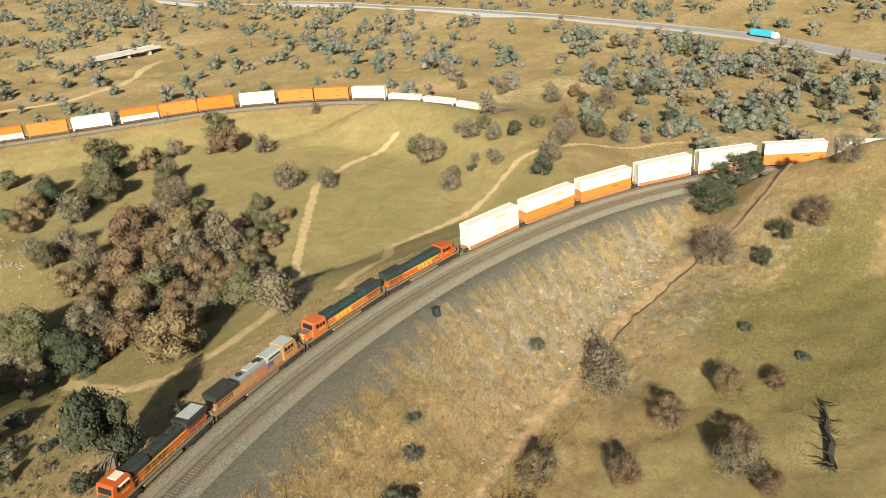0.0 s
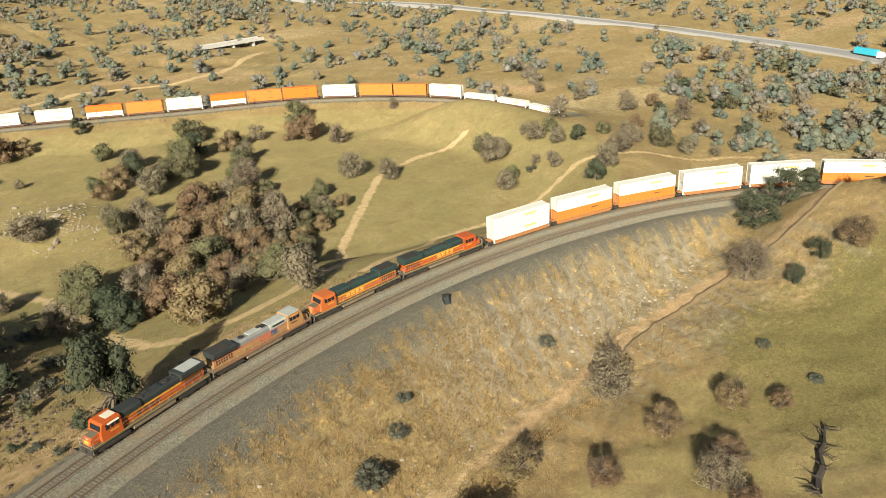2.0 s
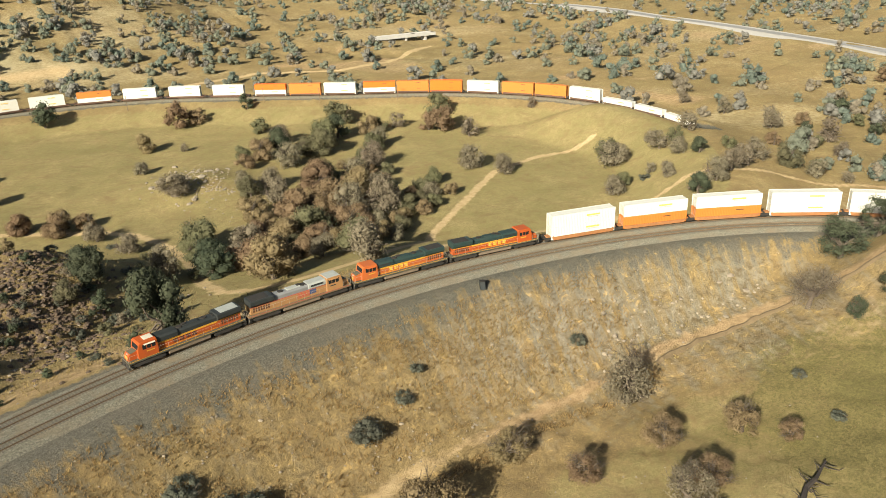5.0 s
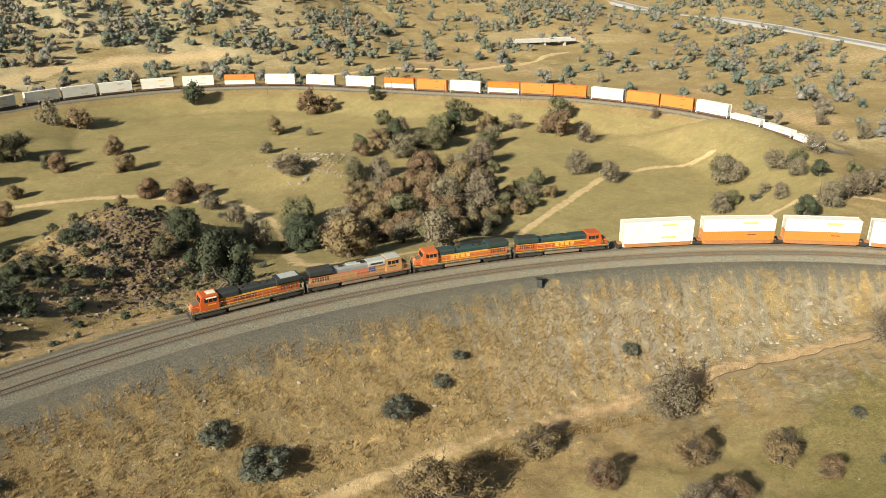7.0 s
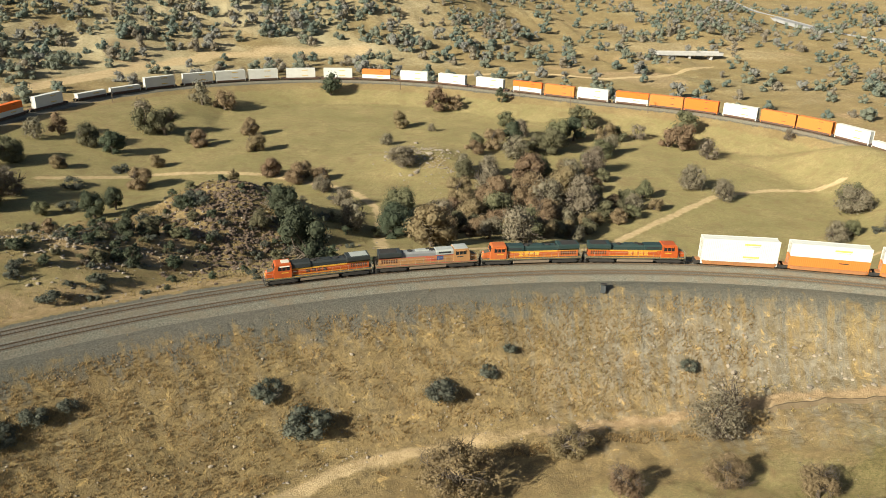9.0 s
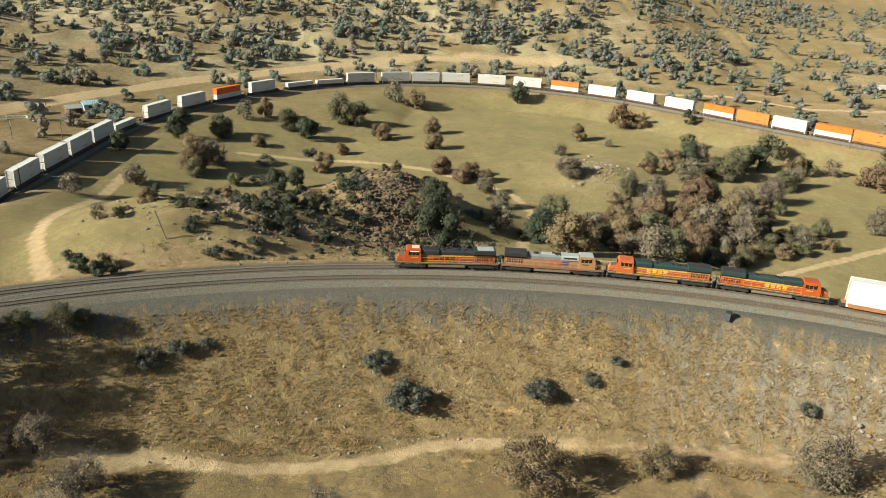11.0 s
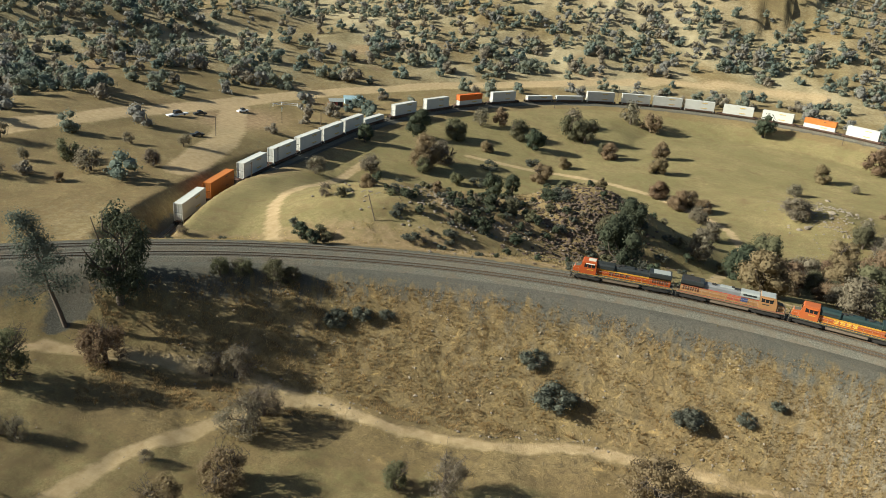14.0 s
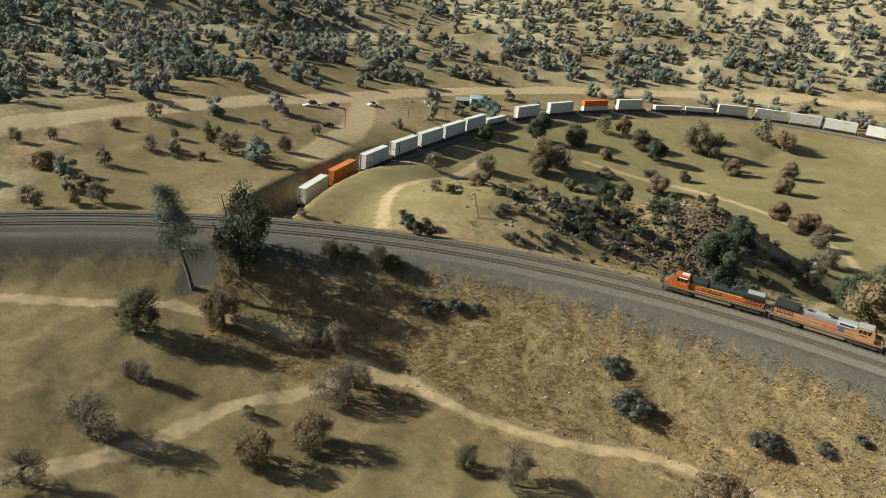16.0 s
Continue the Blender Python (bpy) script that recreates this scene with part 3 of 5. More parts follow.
SHRUBS = [(18, -66, 3.0), (26, -55, 3.0), (9, -18, 4.1), (-110, -18, 6.1), (-65, -16, 8.9), (-106, -15, 5.1), (-101, -13, 3.6), (-40, -13, 6.4), (-70, -11, 6.4), (-29, -11, 4.3), (-24, -8, 3.2), (-137, 12, 4.2), (-109, 17, 4.9), (-70, 19, 2.3), (-101, 24, 4.5), (-116, 24, 3.8), (-71, 26, 2.7), (-116, 26, 4.1), (-122, 37, 3.4), (-69, 47, 4.1), (117, 48, 4.9), (-61, 50, 4.3), (-56, 53, 4.5), (-94, 59, 6.5), (-51, 60, 4.7), (-82, 67, 5.5), (-59, 68, 5.8), (-83, 69, 6.6), (-50, 70, 4.9), (-125, 127, 7.6), (-127, 151, 7.9), (-114, 171, 7.3)]
BROWN_OAKS_A = [(-113, -70, 8.7), (-15, -64, 5.9), (55, -63.5, 9.0), (10, -62, 4.5), (-108, -61, 10.0), (-7, -59, 6.9), (263, -56, 8.2), (8, -55, 7.5), (-2, -47, 7.1), (-145, -45, 11.0), (-17, -43, 7.3), (-41, -34, 14.0), (-210, -33, 5.1), (-21, -29, 8.7), (-238, -23, 8.9), (202, -8, 7.6), (-253, 14, 4.7), (-217, 17, 4.5), (172, 32, 7.4), (-130, 38, 6.1), (209, 40, 9.0), (-26, 44, 15.4), (-113, 46, 4.4), (299, 49, 10.0), (-21, 68, 13.1), (18, 81, 13.0), (-73, 81, 5.0), (-3, 85, 13.5), (23, 105, 15.5), (11, 107, 15.0)]
BROWN_OAKS_B = [(39, 112, 15.5), (2, 115, 11.6), (31, 124, 14.9), (-149, 131, 15.5), (-52, 145, 9.7), (-42, 146, 7.5), (-106, 151, 11.0), (-48, 152, 8.5), (-60, 156, 10.1), (119, 162, 15.5), (115, 167, 11.6), (25, 168, 9.0), (-135, 173, 7.0), (36, 177, 11.9), (-101, 177, 7.3), (90, 181, 12.9), (-64, 192, 9.9), (-86, 203, 10.2), (-142, 217, 10.5), (-65, 220, 10.2), (6, 226, 10.3), (42, 257, 11.7), (33, 258, 15.5), (-75, 276, 15.3)]
BROWN_OAKS = BROWN_OAKS_A + BROWN_OAKS_B
PINES = [(-156, -43, 7.4)]


# ---- trees and shrubs ----
MAT_LEAF = {
    "b": foliage("brown_leaves", (0.138, 0.099, 0.056), (0.325, 0.238, 0.134)),
    "g": foliage("grey_twigs", (0.132, 0.110, 0.074), (0.305, 0.256, 0.176)),
    "o": foliage("olive_leaves", (0.080, 0.077, 0.042), (0.220, 0.203, 0.112)),
    "d": foliage("dark_leaves", (0.038, 0.047, 0.030), (0.135, 0.147, 0.088)),
    "p": foliage("pine_needles", (0.050, 0.060, 0.047), (0.160, 0.172, 0.128)),
    "s": foliage("shrub_leaves", (0.062, 0.065, 0.048), (0.175, 0.175, 0.130)),
}
# leaf colours for the far woods, with distance haze mixed into them
MAT_WOODS_HAZED = {
    "b": foliage("wood_brown_hazed", (0.175, 0.146, 0.110), (0.345, 0.290, 0.215), 0.3, 0.45, 0.42),
    "g": foliage("wood_grey_hazed", (0.165, 0.158, 0.136), (0.330, 0.312, 0.268), 0.3, 0.45, 0.42),
    "o": foliage("wood_olive_hazed", (0.135, 0.142, 0.104), (0.295, 0.300, 0.220), 0.3, 0.45, 0.42),
    "d": foliage("wood_green_hazed", (0.096, 0.116, 0.094), (0.240, 0.268, 0.214), 0.3, 0.45, 0.42),
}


def tube(verts, faces, a, b, ra, rb, sides=5):
    a, b = np.asarray(a, float), np.asarray(b, float)
    d = (b - a) / (np.linalg.norm(b - a) + 1e-9)
    u = np.cross(d, (0.31, 0.83, 0.45))
    u /= np.linalg.norm(u)
    v = np.cross(d, u)
    k = len(verts)
    for p, r in ((a, ra), (b, rb)):
        for i in range(sides):
            w = 2 * np.pi * i / sides
            verts.append(tuple(p + r * (u * np.cos(w) + v * np.sin(w))))
    for i in range(sides):
        j = (i + 1) % sides
        faces.append((k + i, k + j, k + sides + j, k + sides + i))


def limb(verts, faces, rng, a, b, r, bend=0.12, parts=3):
    a, b = np.asarray(a, float), np.asarray(b, float)
    ln, p = np.linalg.norm(b - a), a
    for i in range(parts):
        q = a + (b - a) * (i + 1) / parts
        if i < parts - 1:
            q = q + rng.normal(0, bend * ln / 2, 3)
        tube(verts, faces, p, q, r * (1 - 0.75 * i / parts), r * (1 - 0.75 * (i + 1) / parts))
        p = q
    return p


def leaves(rng, centres, spread, count, size, stray=0.42):
    """Small leaf sprays round the given centres, as loose quads that mostly face out of the crown."""
    n = len(centres) * count
    off = rng.normal(0, 1, (n, 3))
    c = np.repeat(centres, count, 0) + off * np.asarray(spread)
    face = c - (np.mean(centres, 0) - (0, 0, 0.8))
    face /= np.linalg.norm(face, axis=1)[:, None] + 1e-6
    face = face + off * 0.35 + rng.normal(0, stray, (n, 3))
    a = np.cross(face, rng.normal(0, 1, (n, 3)))
    a /= np.linalg.norm(a, axis=1)[:, None]
    b = np.cross(face, a)
    b /= np.linalg.norm(b, axis=1)[:, None]
    s = size * rng.uniform(0.55, 1.35, (n, 1))
    v = np.stack([c - a * s, c + b * s * 0.55, c + a * s, c - b * s * 0.55], 1).reshape(-1, 3)
    return v


def quad_mesh(name, v, mat, corners=4):
    me = bpy.data.meshes.new(name)
    k = len(v) // corners
    me.vertices.add(corners * k)
    me.vertices.foreach_set("co", np.asarray(v, np.float32).ravel())
    me.loops.add(corners * k)
    me.loops.foreach_set("vertex_index", np.arange(corners * k, dtype=np.int32))
    me.polygons.add(k)
    me.polygons.foreach_set("loop_start", np.arange(0, corners * k, corners, dtype=np.int32))
    me.update(calc_edges=True)
    me.materials.append(mat)
    return me


def oak_centres(rng, width, tall, clumps, low=0.22):
    """Clump centres over a lopsided dome."""
    out, lean = [], rng.normal(0, 0.08, 2)
    lobes = [(rng.uniform(0, 2 * np.pi), rng.uniform(0.75, 1.12)) for _ in range(5)]
    while len(out) < clumps:
        az, u = rng.uniform(0, 2 * np.pi), rng.uniform(0, 1)
        reach = 0.82 + 0.2 * sum((g - 0.9) * max(0, np.cos(az - a)) for a, g in lobes) * 4
        r = rng.uniform(0.45, 1.0) ** 0.6
        z = low + (1 - low) * u
        ring = np.sqrt(max(0.02, 1 - ((z - 0.42) / 0.60) ** 2)) if z > 0.42 else 0.72 + 0.28 * (z - low) / (0.42 - low)
        out.append((0.5 * width * 0.86 * r * reach * ring * np.cos(az) + lean[0] * width * z, 0.5 * width * 0.86 * r * reach * ring * np.sin(az) + lean[1] * width * z, tall * (0.92 * z * (0.75 + 0.25 * r))))
    return np.array(out)


def boughs(tv, tf, rng, width, tall, clumps, level):
    """Trunk, forking limbs and twigs of a spreading oak; gives the twig tips."""
    fork = np.array([rng.normal(0, 0.3), rng.normal(0, 0.3), tall * rng.uniform(0.2, 0.28)])
    tube(tv, tf, (0, 0, -0.5), fork * (0.4, 0.4, 0.45), 0.38, 0.29, 7)
    tube(tv, tf, fork * (0.4, 0.4, 0.45), fork, 0.29, 0.25, 7)
    cs = lobed(rng, width, tall, clumps, 0.15)
    mains = cs[rng.permutation(clumps)[:7]] * 0.62 + fork * 0.38
    ends = [limb(tv, tf, rng, fork, m, 0.17, 0.13, 3) for m in mains]
    for c in cs:
        k = int(np.argmin([np.linalg.norm(c - e) for e in ends]))
        tip = limb(tv, tf, rng, ends[k], c, 0.065, 0.16, 3 - level)
        for _ in range(3 if level == 0 else 0):
            tube(tv, tf, tip, tip + rng.normal(0, 0.55, 3) + (0, 0, 0.2), 0.026, 0.008, 3)
    return cs


def lobed(rng, width, tall, clumps, low):
    """Clump centres gathered into a dozen billows with gaps between them."""
    heads = oak_centres(rng, width * 0.84, tall * 0.9, max(7, clumps // 6), low)
    out = []
    for i in range(clumps):
        h = heads[i % len(heads)]
        d = rng.normal(0, 1, 3)
        d *= rng.uniform(0.35, 1.0) / np.linalg.norm(d)
        out.append(h + d * (1.3, 1.3, 0.95) + (0, 0, 0.15))
    return np.array(out)


def mesh_data(name, verts, faces, mat):
    me = bpy.data.meshes.new(name)
    me.from_pydata(verts, [], faces)
    me.polygons.foreach_set("use_smooth", np.ones(len(faces), bool))
    me.materials.append(mat)
    return me


def make_tree(kind, seed, level=1):
    """A tree of 8 m spread at the origin: trunk with limbs, and a crown."""
    rng = np.random.RandomState(seed)
    tv, tf = [], []
    width, tall = 8.0, 5.9
    if kind == "p":
        tall = 15.0
        top = limb(tv, tf, rng, (0, 0, -0.4), (-3.4, -1.4, 13.5), 0.36, 0.02, 5)
        cs = []
        for i in range(62):
            h = rng.uniform(5.0, 14.6)
            az, r = rng.uniform(0, 2 * np.pi), (15.6 - h) * 0.36 * rng.uniform(0.5, 1.1) + 0.4
            base = np.array([-3.4, -1.4, 13.5]) * h / 13.5
            tip = base + np.array([np.cos(az) * r, np.sin(az) * r, rng.uniform(-0.2, 0.7)])
            tube(tv, tf, base, tip, 0.07, 0.02, 4)
            cs.append(tip)
        cv = leaves(rng, np.array(cs), (0.60, 0.60, 0.42), 110, 0.155)
    elif kind == "s":
        tall = 4.0
        cs = oak_centres(rng, width, tall, 24, 0.08)
        for c in cs[:16]:
            limb(tv, tf, rng, (rng.normal(0, 0.3), rng.normal(0, 0.3), -0.3), c, 0.07, 0.1, 2)
        crown = billows(rng, width, tall, (30, 16)[min(level, 1)], (90, 60)[min(level, 1)], (0.15, 0.24)[min(level, 1)], 0.05, 1, 0.13, 0.6)
        return mesh_data("trunk", tv, tf, MAT_BARK), quad_mesh("crown", crown, MAT_LEAF[kind], 3)
    else:
        clumps = (60, 56, 30)[level]
        if kind == "d":
            tall = 7.0
        if kind != "d" and level < 2:
            cs = boughs(tv, tf, rng, width, tall, clumps, level)
        else:
            cs = lobed(rng, width, tall, clumps, 0.12 if kind == "d" else 0.15)
            fork = np.array([rng.normal(0, 0.25), rng.normal(0, 0.25), tall * 0.26])
            tube(tv, tf, (0, 0, -0.5), fork * (0.4, 0.4, 0.45), 0.40, 0.31, 7)
            tube(tv, tf, fork * (0.4, 0.4, 0.45), fork, 0.31, 0.27, 7)
            for c in cs[:: 2 if level < 2 else 3][:18 if level < 2 else 7]:
                limb(tv, tf, rng, fork, c, 0.12, 0.16, 3)
        heads, sprays, size, girth = ((38, 150, 0.105, 0.105), (20, 210, 0.165, 0.165), (14, 84, 0.24, 0.165))[level]
        thin = kind == "g"
        crown = billows(rng, width, tall, heads, sprays * 3 // 4 if thin else sprays, size, 0.16, 2 if level == 1 else 1, girth, (0.0 if thin else 0.38) if level == 0 else 0.45 if thin else 0.70)
        return mesh_data("trunk", tv, tf, MAT_BARK), quad_mesh("crown", crown, MAT_LEAF[kind], 3)
    return mesh_data("trunk", tv, tf, MAT_BARK), quad_mesh("crown", cv, MAT_LEAF[kind])


def billows(rng, width, tall, heads, sprays, size, low, fine=1, girth=0.165, mass=0.70):
    """A crown of rounded billows, each a lumpy mass under small leaf sprays. Gives triangles as rows of three points."""
    bm = bmesh.new()
    bmesh.ops.create_icosphere(bm, subdivisions=fine, radius=1.0)
    ball = np.array([v.co for v in bm.verts])
    tris = np.array([[v.index for v in f.verts] for f in bm.faces])
    bm.free()
    out = []
    for h in oak_centres(rng, width * 0.80, tall * 0.88, heads, low):
        r = girth * width * rng.uniform(0.7, 1.25)
        lump = ball * (1 + rng.uniform(-0.2, 0.14, (len(ball), 1))) * (r * mass) * (1, 1, 0.84) + h
        if mass > 0:
            out.append(lump[tris].reshape(-1, 3))
        n = rng.normal(0, 1, (sprays, 3)) + (0, 0, 0.25)
        n /= np.linalg.norm(n, axis=1)[:, None]
        c = h + n * r * rng.uniform(0.70, 1.18, (sprays, 1)) * (1, 1, 0.84)
        face = n + rng.normal(0, 0.38, (sprays, 3))
        a = np.cross(face, rng.normal(0, 1, (sprays, 3)))
        a /= np.linalg.norm(a, axis=1)[:, None]
        b = np.cross(face, a)
        b /= np.linalg.norm(b, axis=1)[:, None]
        k = size * rng.uniform(0.6, 1.3, (sprays, 1))
        out.append(np.stack([c - a * k, c + a * k + b * k * 0.3, c + b * k * 1.3], 1).reshape(-1, 3))
    return np.concatenate(out)


TREE_WORDS = {
    "b": ("oak_tree", "rounded oak with dry brown autumn leaves", "tree"),
    "g": ("oak_tree", "sparse grey-brown oak with bare twigs", "tree"),
    "o": ("oak_tree", "olive-green oak with a broad uneven crown", "tree"),
    "d": ("live_oak", "dense dark green evergreen oak", "tree"),
    "p": ("pine_tree", "tall leaning grey pine with thin needles", "tree"),
    "s": ("shrub", "low grey-green shrub on dry ground", "shrub"),
}
tree_models = {}
rng_tree = random.Random(11)


def plant(kind, x, y, width, where, tall=1.0, label=""):
    """A tree with its crown of that width, rooted in the ground."""
    variant = rng_tree.randrange(4)
    rho, _ = near_polar(x, y)
    d = math.hypot(x + 40, y - 60)
    level = 0 if rho < NEAR_R and d < 190 else 1 if d < 175 else 2
    if width < 5.6 and rho > NEAR_R:
        level = 2
    key = (kind, variant, level if kind != "p" else 0)
    if key not in tree_models:
        tree_models[key] = make_tree(kind, 100 * ord(kind) + variant, level)
    name, words, cat = TREE_WORDS[kind]
    root = new(name)
    s = width / (8.0 if kind in "sp" else 6.6 if rho < NEAR_R else 7.3)
    root.matrix_basis = pose(x, y, ground_z(x, y) - 0.1, 0, 0, 0 if kind == "p" else rng_tree.uniform(0, 360)) @ Matrix.Diagonal((s, s * rng_tree.uniform(0.9, 1.08), s * tall * rng_tree.uniform(0.9, 1.12), 1))
    for n, me in zip(("trunk", "crown"), tree_models[key]):
        ob = new(n, me)
        ob.parent = root
    return tagged(root, label or words + where, cat, "trees" if cat == "tree" else "shrubs")


def where_of(x, y):
    rho, _ = near_polar(x, y)
    if rho < NEAR_R - 8:
        return " below the embankment"
    if rho < NEAR_R + 40:
        return " beside the railway"
    return " on the meadow" if np.hypot(x + 25, y - 150) < 150 else " beyond the far track"


for kind, spots in (("b", BROWN_OAKS), ("g", GREY_OAKS), ("o", OLIVE_OAKS), ("d", DARK_OAKS), ("s", SHRUBS)):
    for x, y, w in spots:
        big = kind == "d" and w > 13 and y < -20
        w = w * 1.3 if kind == "s" else w
        plant(kind, x, y, w * 1.08 if big else w, "" if kind == "s" else where_of(x, y), 1.5 if big else 0.8 if kind == "s" else 1.3 if kind == "d" and w > 12 and y < 30 else 1.0)
FILL = random.Random(29)
wood = [p for p in BROWN_OAKS + GREY_OAKS + OLIVE_OAKS + DARK_OAKS]
WOOD_LINE = [(-21, 70), (-4, 90), (16, 84), (37, 92), (14, 110), (36, 120), (62, 137)]
WOOD_EDGE = [(-16, 66), (8, 70), (31, 87), (50, 87), (62, 87)]
wood_legs = list(zip(WOOD_LINE[:-1], WOOD_LINE[1:])) + 2 * list(zip(WOOD_EDGE[:-1], WOOD_EDGE[1:]))
for _ in range(900):
    (ax, ay), (bx, by) = FILL.choice(wood_legs)
    u, w = FILL.random(), FILL.uniform(6.0, 9.5)
    x, y = ax + (bx - ax) * u + FILL.gauss(0, 5.5), ay + (by - ay) * u + FILL.gauss(0, 5.5)
    if near_polar(x, y)[0] < NEAR_R + TRACK_GAP + 12 or to_path(x, y, ROAD_WEST) < 5 or to_path(x, y, ROAD_MEADOW) < 6 or to_path(x, y, ROAD_RISE) < 7:
        continue
    if all(math.hypot(x - a, y - b) > 0.36 * (w + v) for a, b, v in wood):
        wood.append((x, y, w))
        plant(FILL.choice("bbbog"), x, y, w, " in the wood")
for x, y, w in PINES:
    plant("p", x, y, 12.5, " below the bank")


# ---- woods beyond the line, too many to count ----
def woods():
    rng = np.random.RandomState(5)
    kinds = "bgood"
    models = {}
    for k in set(kinds):
        for v in range(3):
            for lod, (heads, sprays, size) in enumerate(((8, 28, 0.40), (5, 18, 0.56), (3, 11, 0.80))):
                models[k, v, lod] = billows(np.random.RandomState(900 + ord(k) * 7 + v), 9.0, 6.6, heads, sprays, size, 0.1, 1, 0.215, 0.74)
    pts = []
    while len(pts) < 36000:
        u = rng.uniform(0, 1)
        x, y = rng.uniform(-950, 760), rng.uniform(-200, 1500)
        d = math.hypot(x + 25, y - 150)
        pts.append((x, y, d, u))
    pts = np.array(pts)
    x, y, d, u = pts.T
    rad, th = far_polar(x, y)
    rho, phi = near_polar(x, y)
    dens = 0.20 + 0.62 * smooth(-0.35, 0.5, waves(x, y, 230, 41)) * smooth(180, 420, d)
    dens = dens * (0.55 + 0.6 * smooth(-0.3, 0.4, waves(x, y, 60, 43)))
    dens = dens + 0.62 * smooth(-290, -345, x + 0.3 * (y - 150)) * (0.65 + 0.35 * smooth(-0.4, 0.3, waves(x, y, 90, 47))) + 0.14 * smooth(480, 700, d)
    band = to_path(x, y, ROAD_FAR)
    dens = dens + 0.3 * smooth(12, 26, band) * smooth(150, 70, band) * (x < 60) * (d > 232) + 0.1 * (y > 330) * (x < 160)
    dens = dens + 0.55 * smooth(120, 160, x) * smooth(330, 260, x) * smooth(-95, -70, y) * smooth(60, 10, y)
    far_r = cubic(FAR_DEG, FAR_RAD, np.clip(th, 30, 330))
    ok = (u < dens) & (d < 760) & ((rad > far_r + 11) | (th > 330) | (th < 31)) & (rho > NEAR_R + 14) & (d > 165)
    ok &= ~((np.abs(phi) < 80) & (rho < NEAR_R + 30) & (x > -210) & (x < 160))
    for path, w in ((ROAD_FAR, 9), (ROAD_VALLEY, 6), (HIGHWAY, 14), (ROAD_BACK, 14), (ROAD_HILL, 6), (ROAD_INNER, 6)):
        ok &= to_path(x, y, path) > w
    ok &= ~((x > -262) & (x < -195) & (y > -40) & (y < 190) & (u > 0.12))
    x, y, d, u = pts[ok].T
    z = height(x, y)
    bags = {k: [] for k in kinds}
    for xx, yy, zz, dd in zip(x, y, z, d):
        k = kinds[rng.randint(len(kinds))]
        m = models[k, rng.randint(3), int(dd > 290) + int(dd > 450)]
        a, s = rng.uniform(0, 2 * np.pi), rng.uniform(0.7, 1.4)
        c, n = np.cos(a) * s, np.sin(a) * s
        bags[k].append(np.stack([m[:, 0] * c - m[:, 1] * n + xx, m[:, 0] * n + m[:, 1] * c + yy, m[:, 2] * s * 1.05 + zz - 0.3], 1))
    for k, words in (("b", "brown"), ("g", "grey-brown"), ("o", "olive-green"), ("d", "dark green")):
        ob = new("woods", quad_mesh("woods", np.concatenate(bags[k]), MAT_WOODS_HAZED[k], 3))
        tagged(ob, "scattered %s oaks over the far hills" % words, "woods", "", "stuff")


woods()


# ---- rolling stock ----
class Bag:
    """Collects solids for one mesh."""

    def __init__(self):
        self.v, self.f = [], []

    def prism(self, outline, y0, y1):
        """An outline in x, z carried from y0 to y1."""
        k, n = len(self.v), len(outline)
        for y in (y0, y1):
            self.v += [(x, y, z) for x, z in outline]
        self.f += [tuple(k + i for i in range(n)), tuple(k + n + i for i in reversed(range(n)))]
        self.f += [(k + i, k + n + i, k + n + (i + 1) % n, k + (i + 1) % n) for i in range(n)]
        return self

    def hull(self, outline, x0, x1):
        """An outline in y, z carried from x0 to x1."""
        k, n = len(self.v), len(outline)
        for x in (x0, x1):
            self.v += [(x, y, z) for y, z in outline]
        self.f += [tuple(k + i for i in reversed(range(n))), tuple(k + n + i for i in range(n))]
        self.f += [(k + i, k + (i + 1) % n, k + n + (i + 1) % n, k + n + i) for i in range(n)]
        return self

    def box(self, x0, x1, y0, y1, z0, z1, c=0.0):
        """A box with its long upper edges cut by c."""
        if c:
            return self.hull([(y0, z0), (y1, z0), (y1, z1 - c), (y1 - c, z1), (y0 + c, z1), (y0, z1 - c)], x0, x1)
        return self.hull([(y0, z0), (y1, z0), (y1, z1), (y0, z1)], x0, x1)

    def wheel(self, x, y, z, r, w, sides=16):
        k = len(self.v)
        for yy, rr in ((y - w / 2, r * 0.9), (y - w / 2 + 0.03, r), (y + w / 2, r)):
            self.v += [(x + rr * math.cos(2 * math.pi * i / sides), yy, z + rr * math.sin(2 * math.pi * i / sides)) for i in range(sides)]
        for a in (0, sides):
            self.f += [(k + a + i, k + a + sides + i, k + a + sides + (i + 1) % sides, k + a + (i + 1) % sides) for i in range(sides)]
        self.f += [tuple(k + i for i in range(sides)), tuple(k + 2 * sides + i for i in reversed(range(sides)))]
        return self

    def disc(self, x, y, z, r, h, sides=14):
        """An upright drum."""
        k = len(self.v)
        for zz in (z, z + h):
            self.v += [(x + r * math.cos(2 * math.pi * i / sides), y + r * math.sin(2 * math.pi * i / sides), zz) for i in range(sides)]
        self.f += [(k + i, k + (i + 1) % sides, k + sides + (i + 1) % sides, k + sides + i) for i in range(sides)]
        self.f += [tuple(k + sides + i for i in range(sides)), tuple(k + i for i in reversed(range(sides)))]
        return self

    def rod(self, a, b, r, sides=5):
        tube(self.v, self.f, a, b, r, r, sides)
        return self


def part(name, bag, mat, parent, label=""):
    return mesh_object(name, bag.v, bag.f, mat, parent, label)


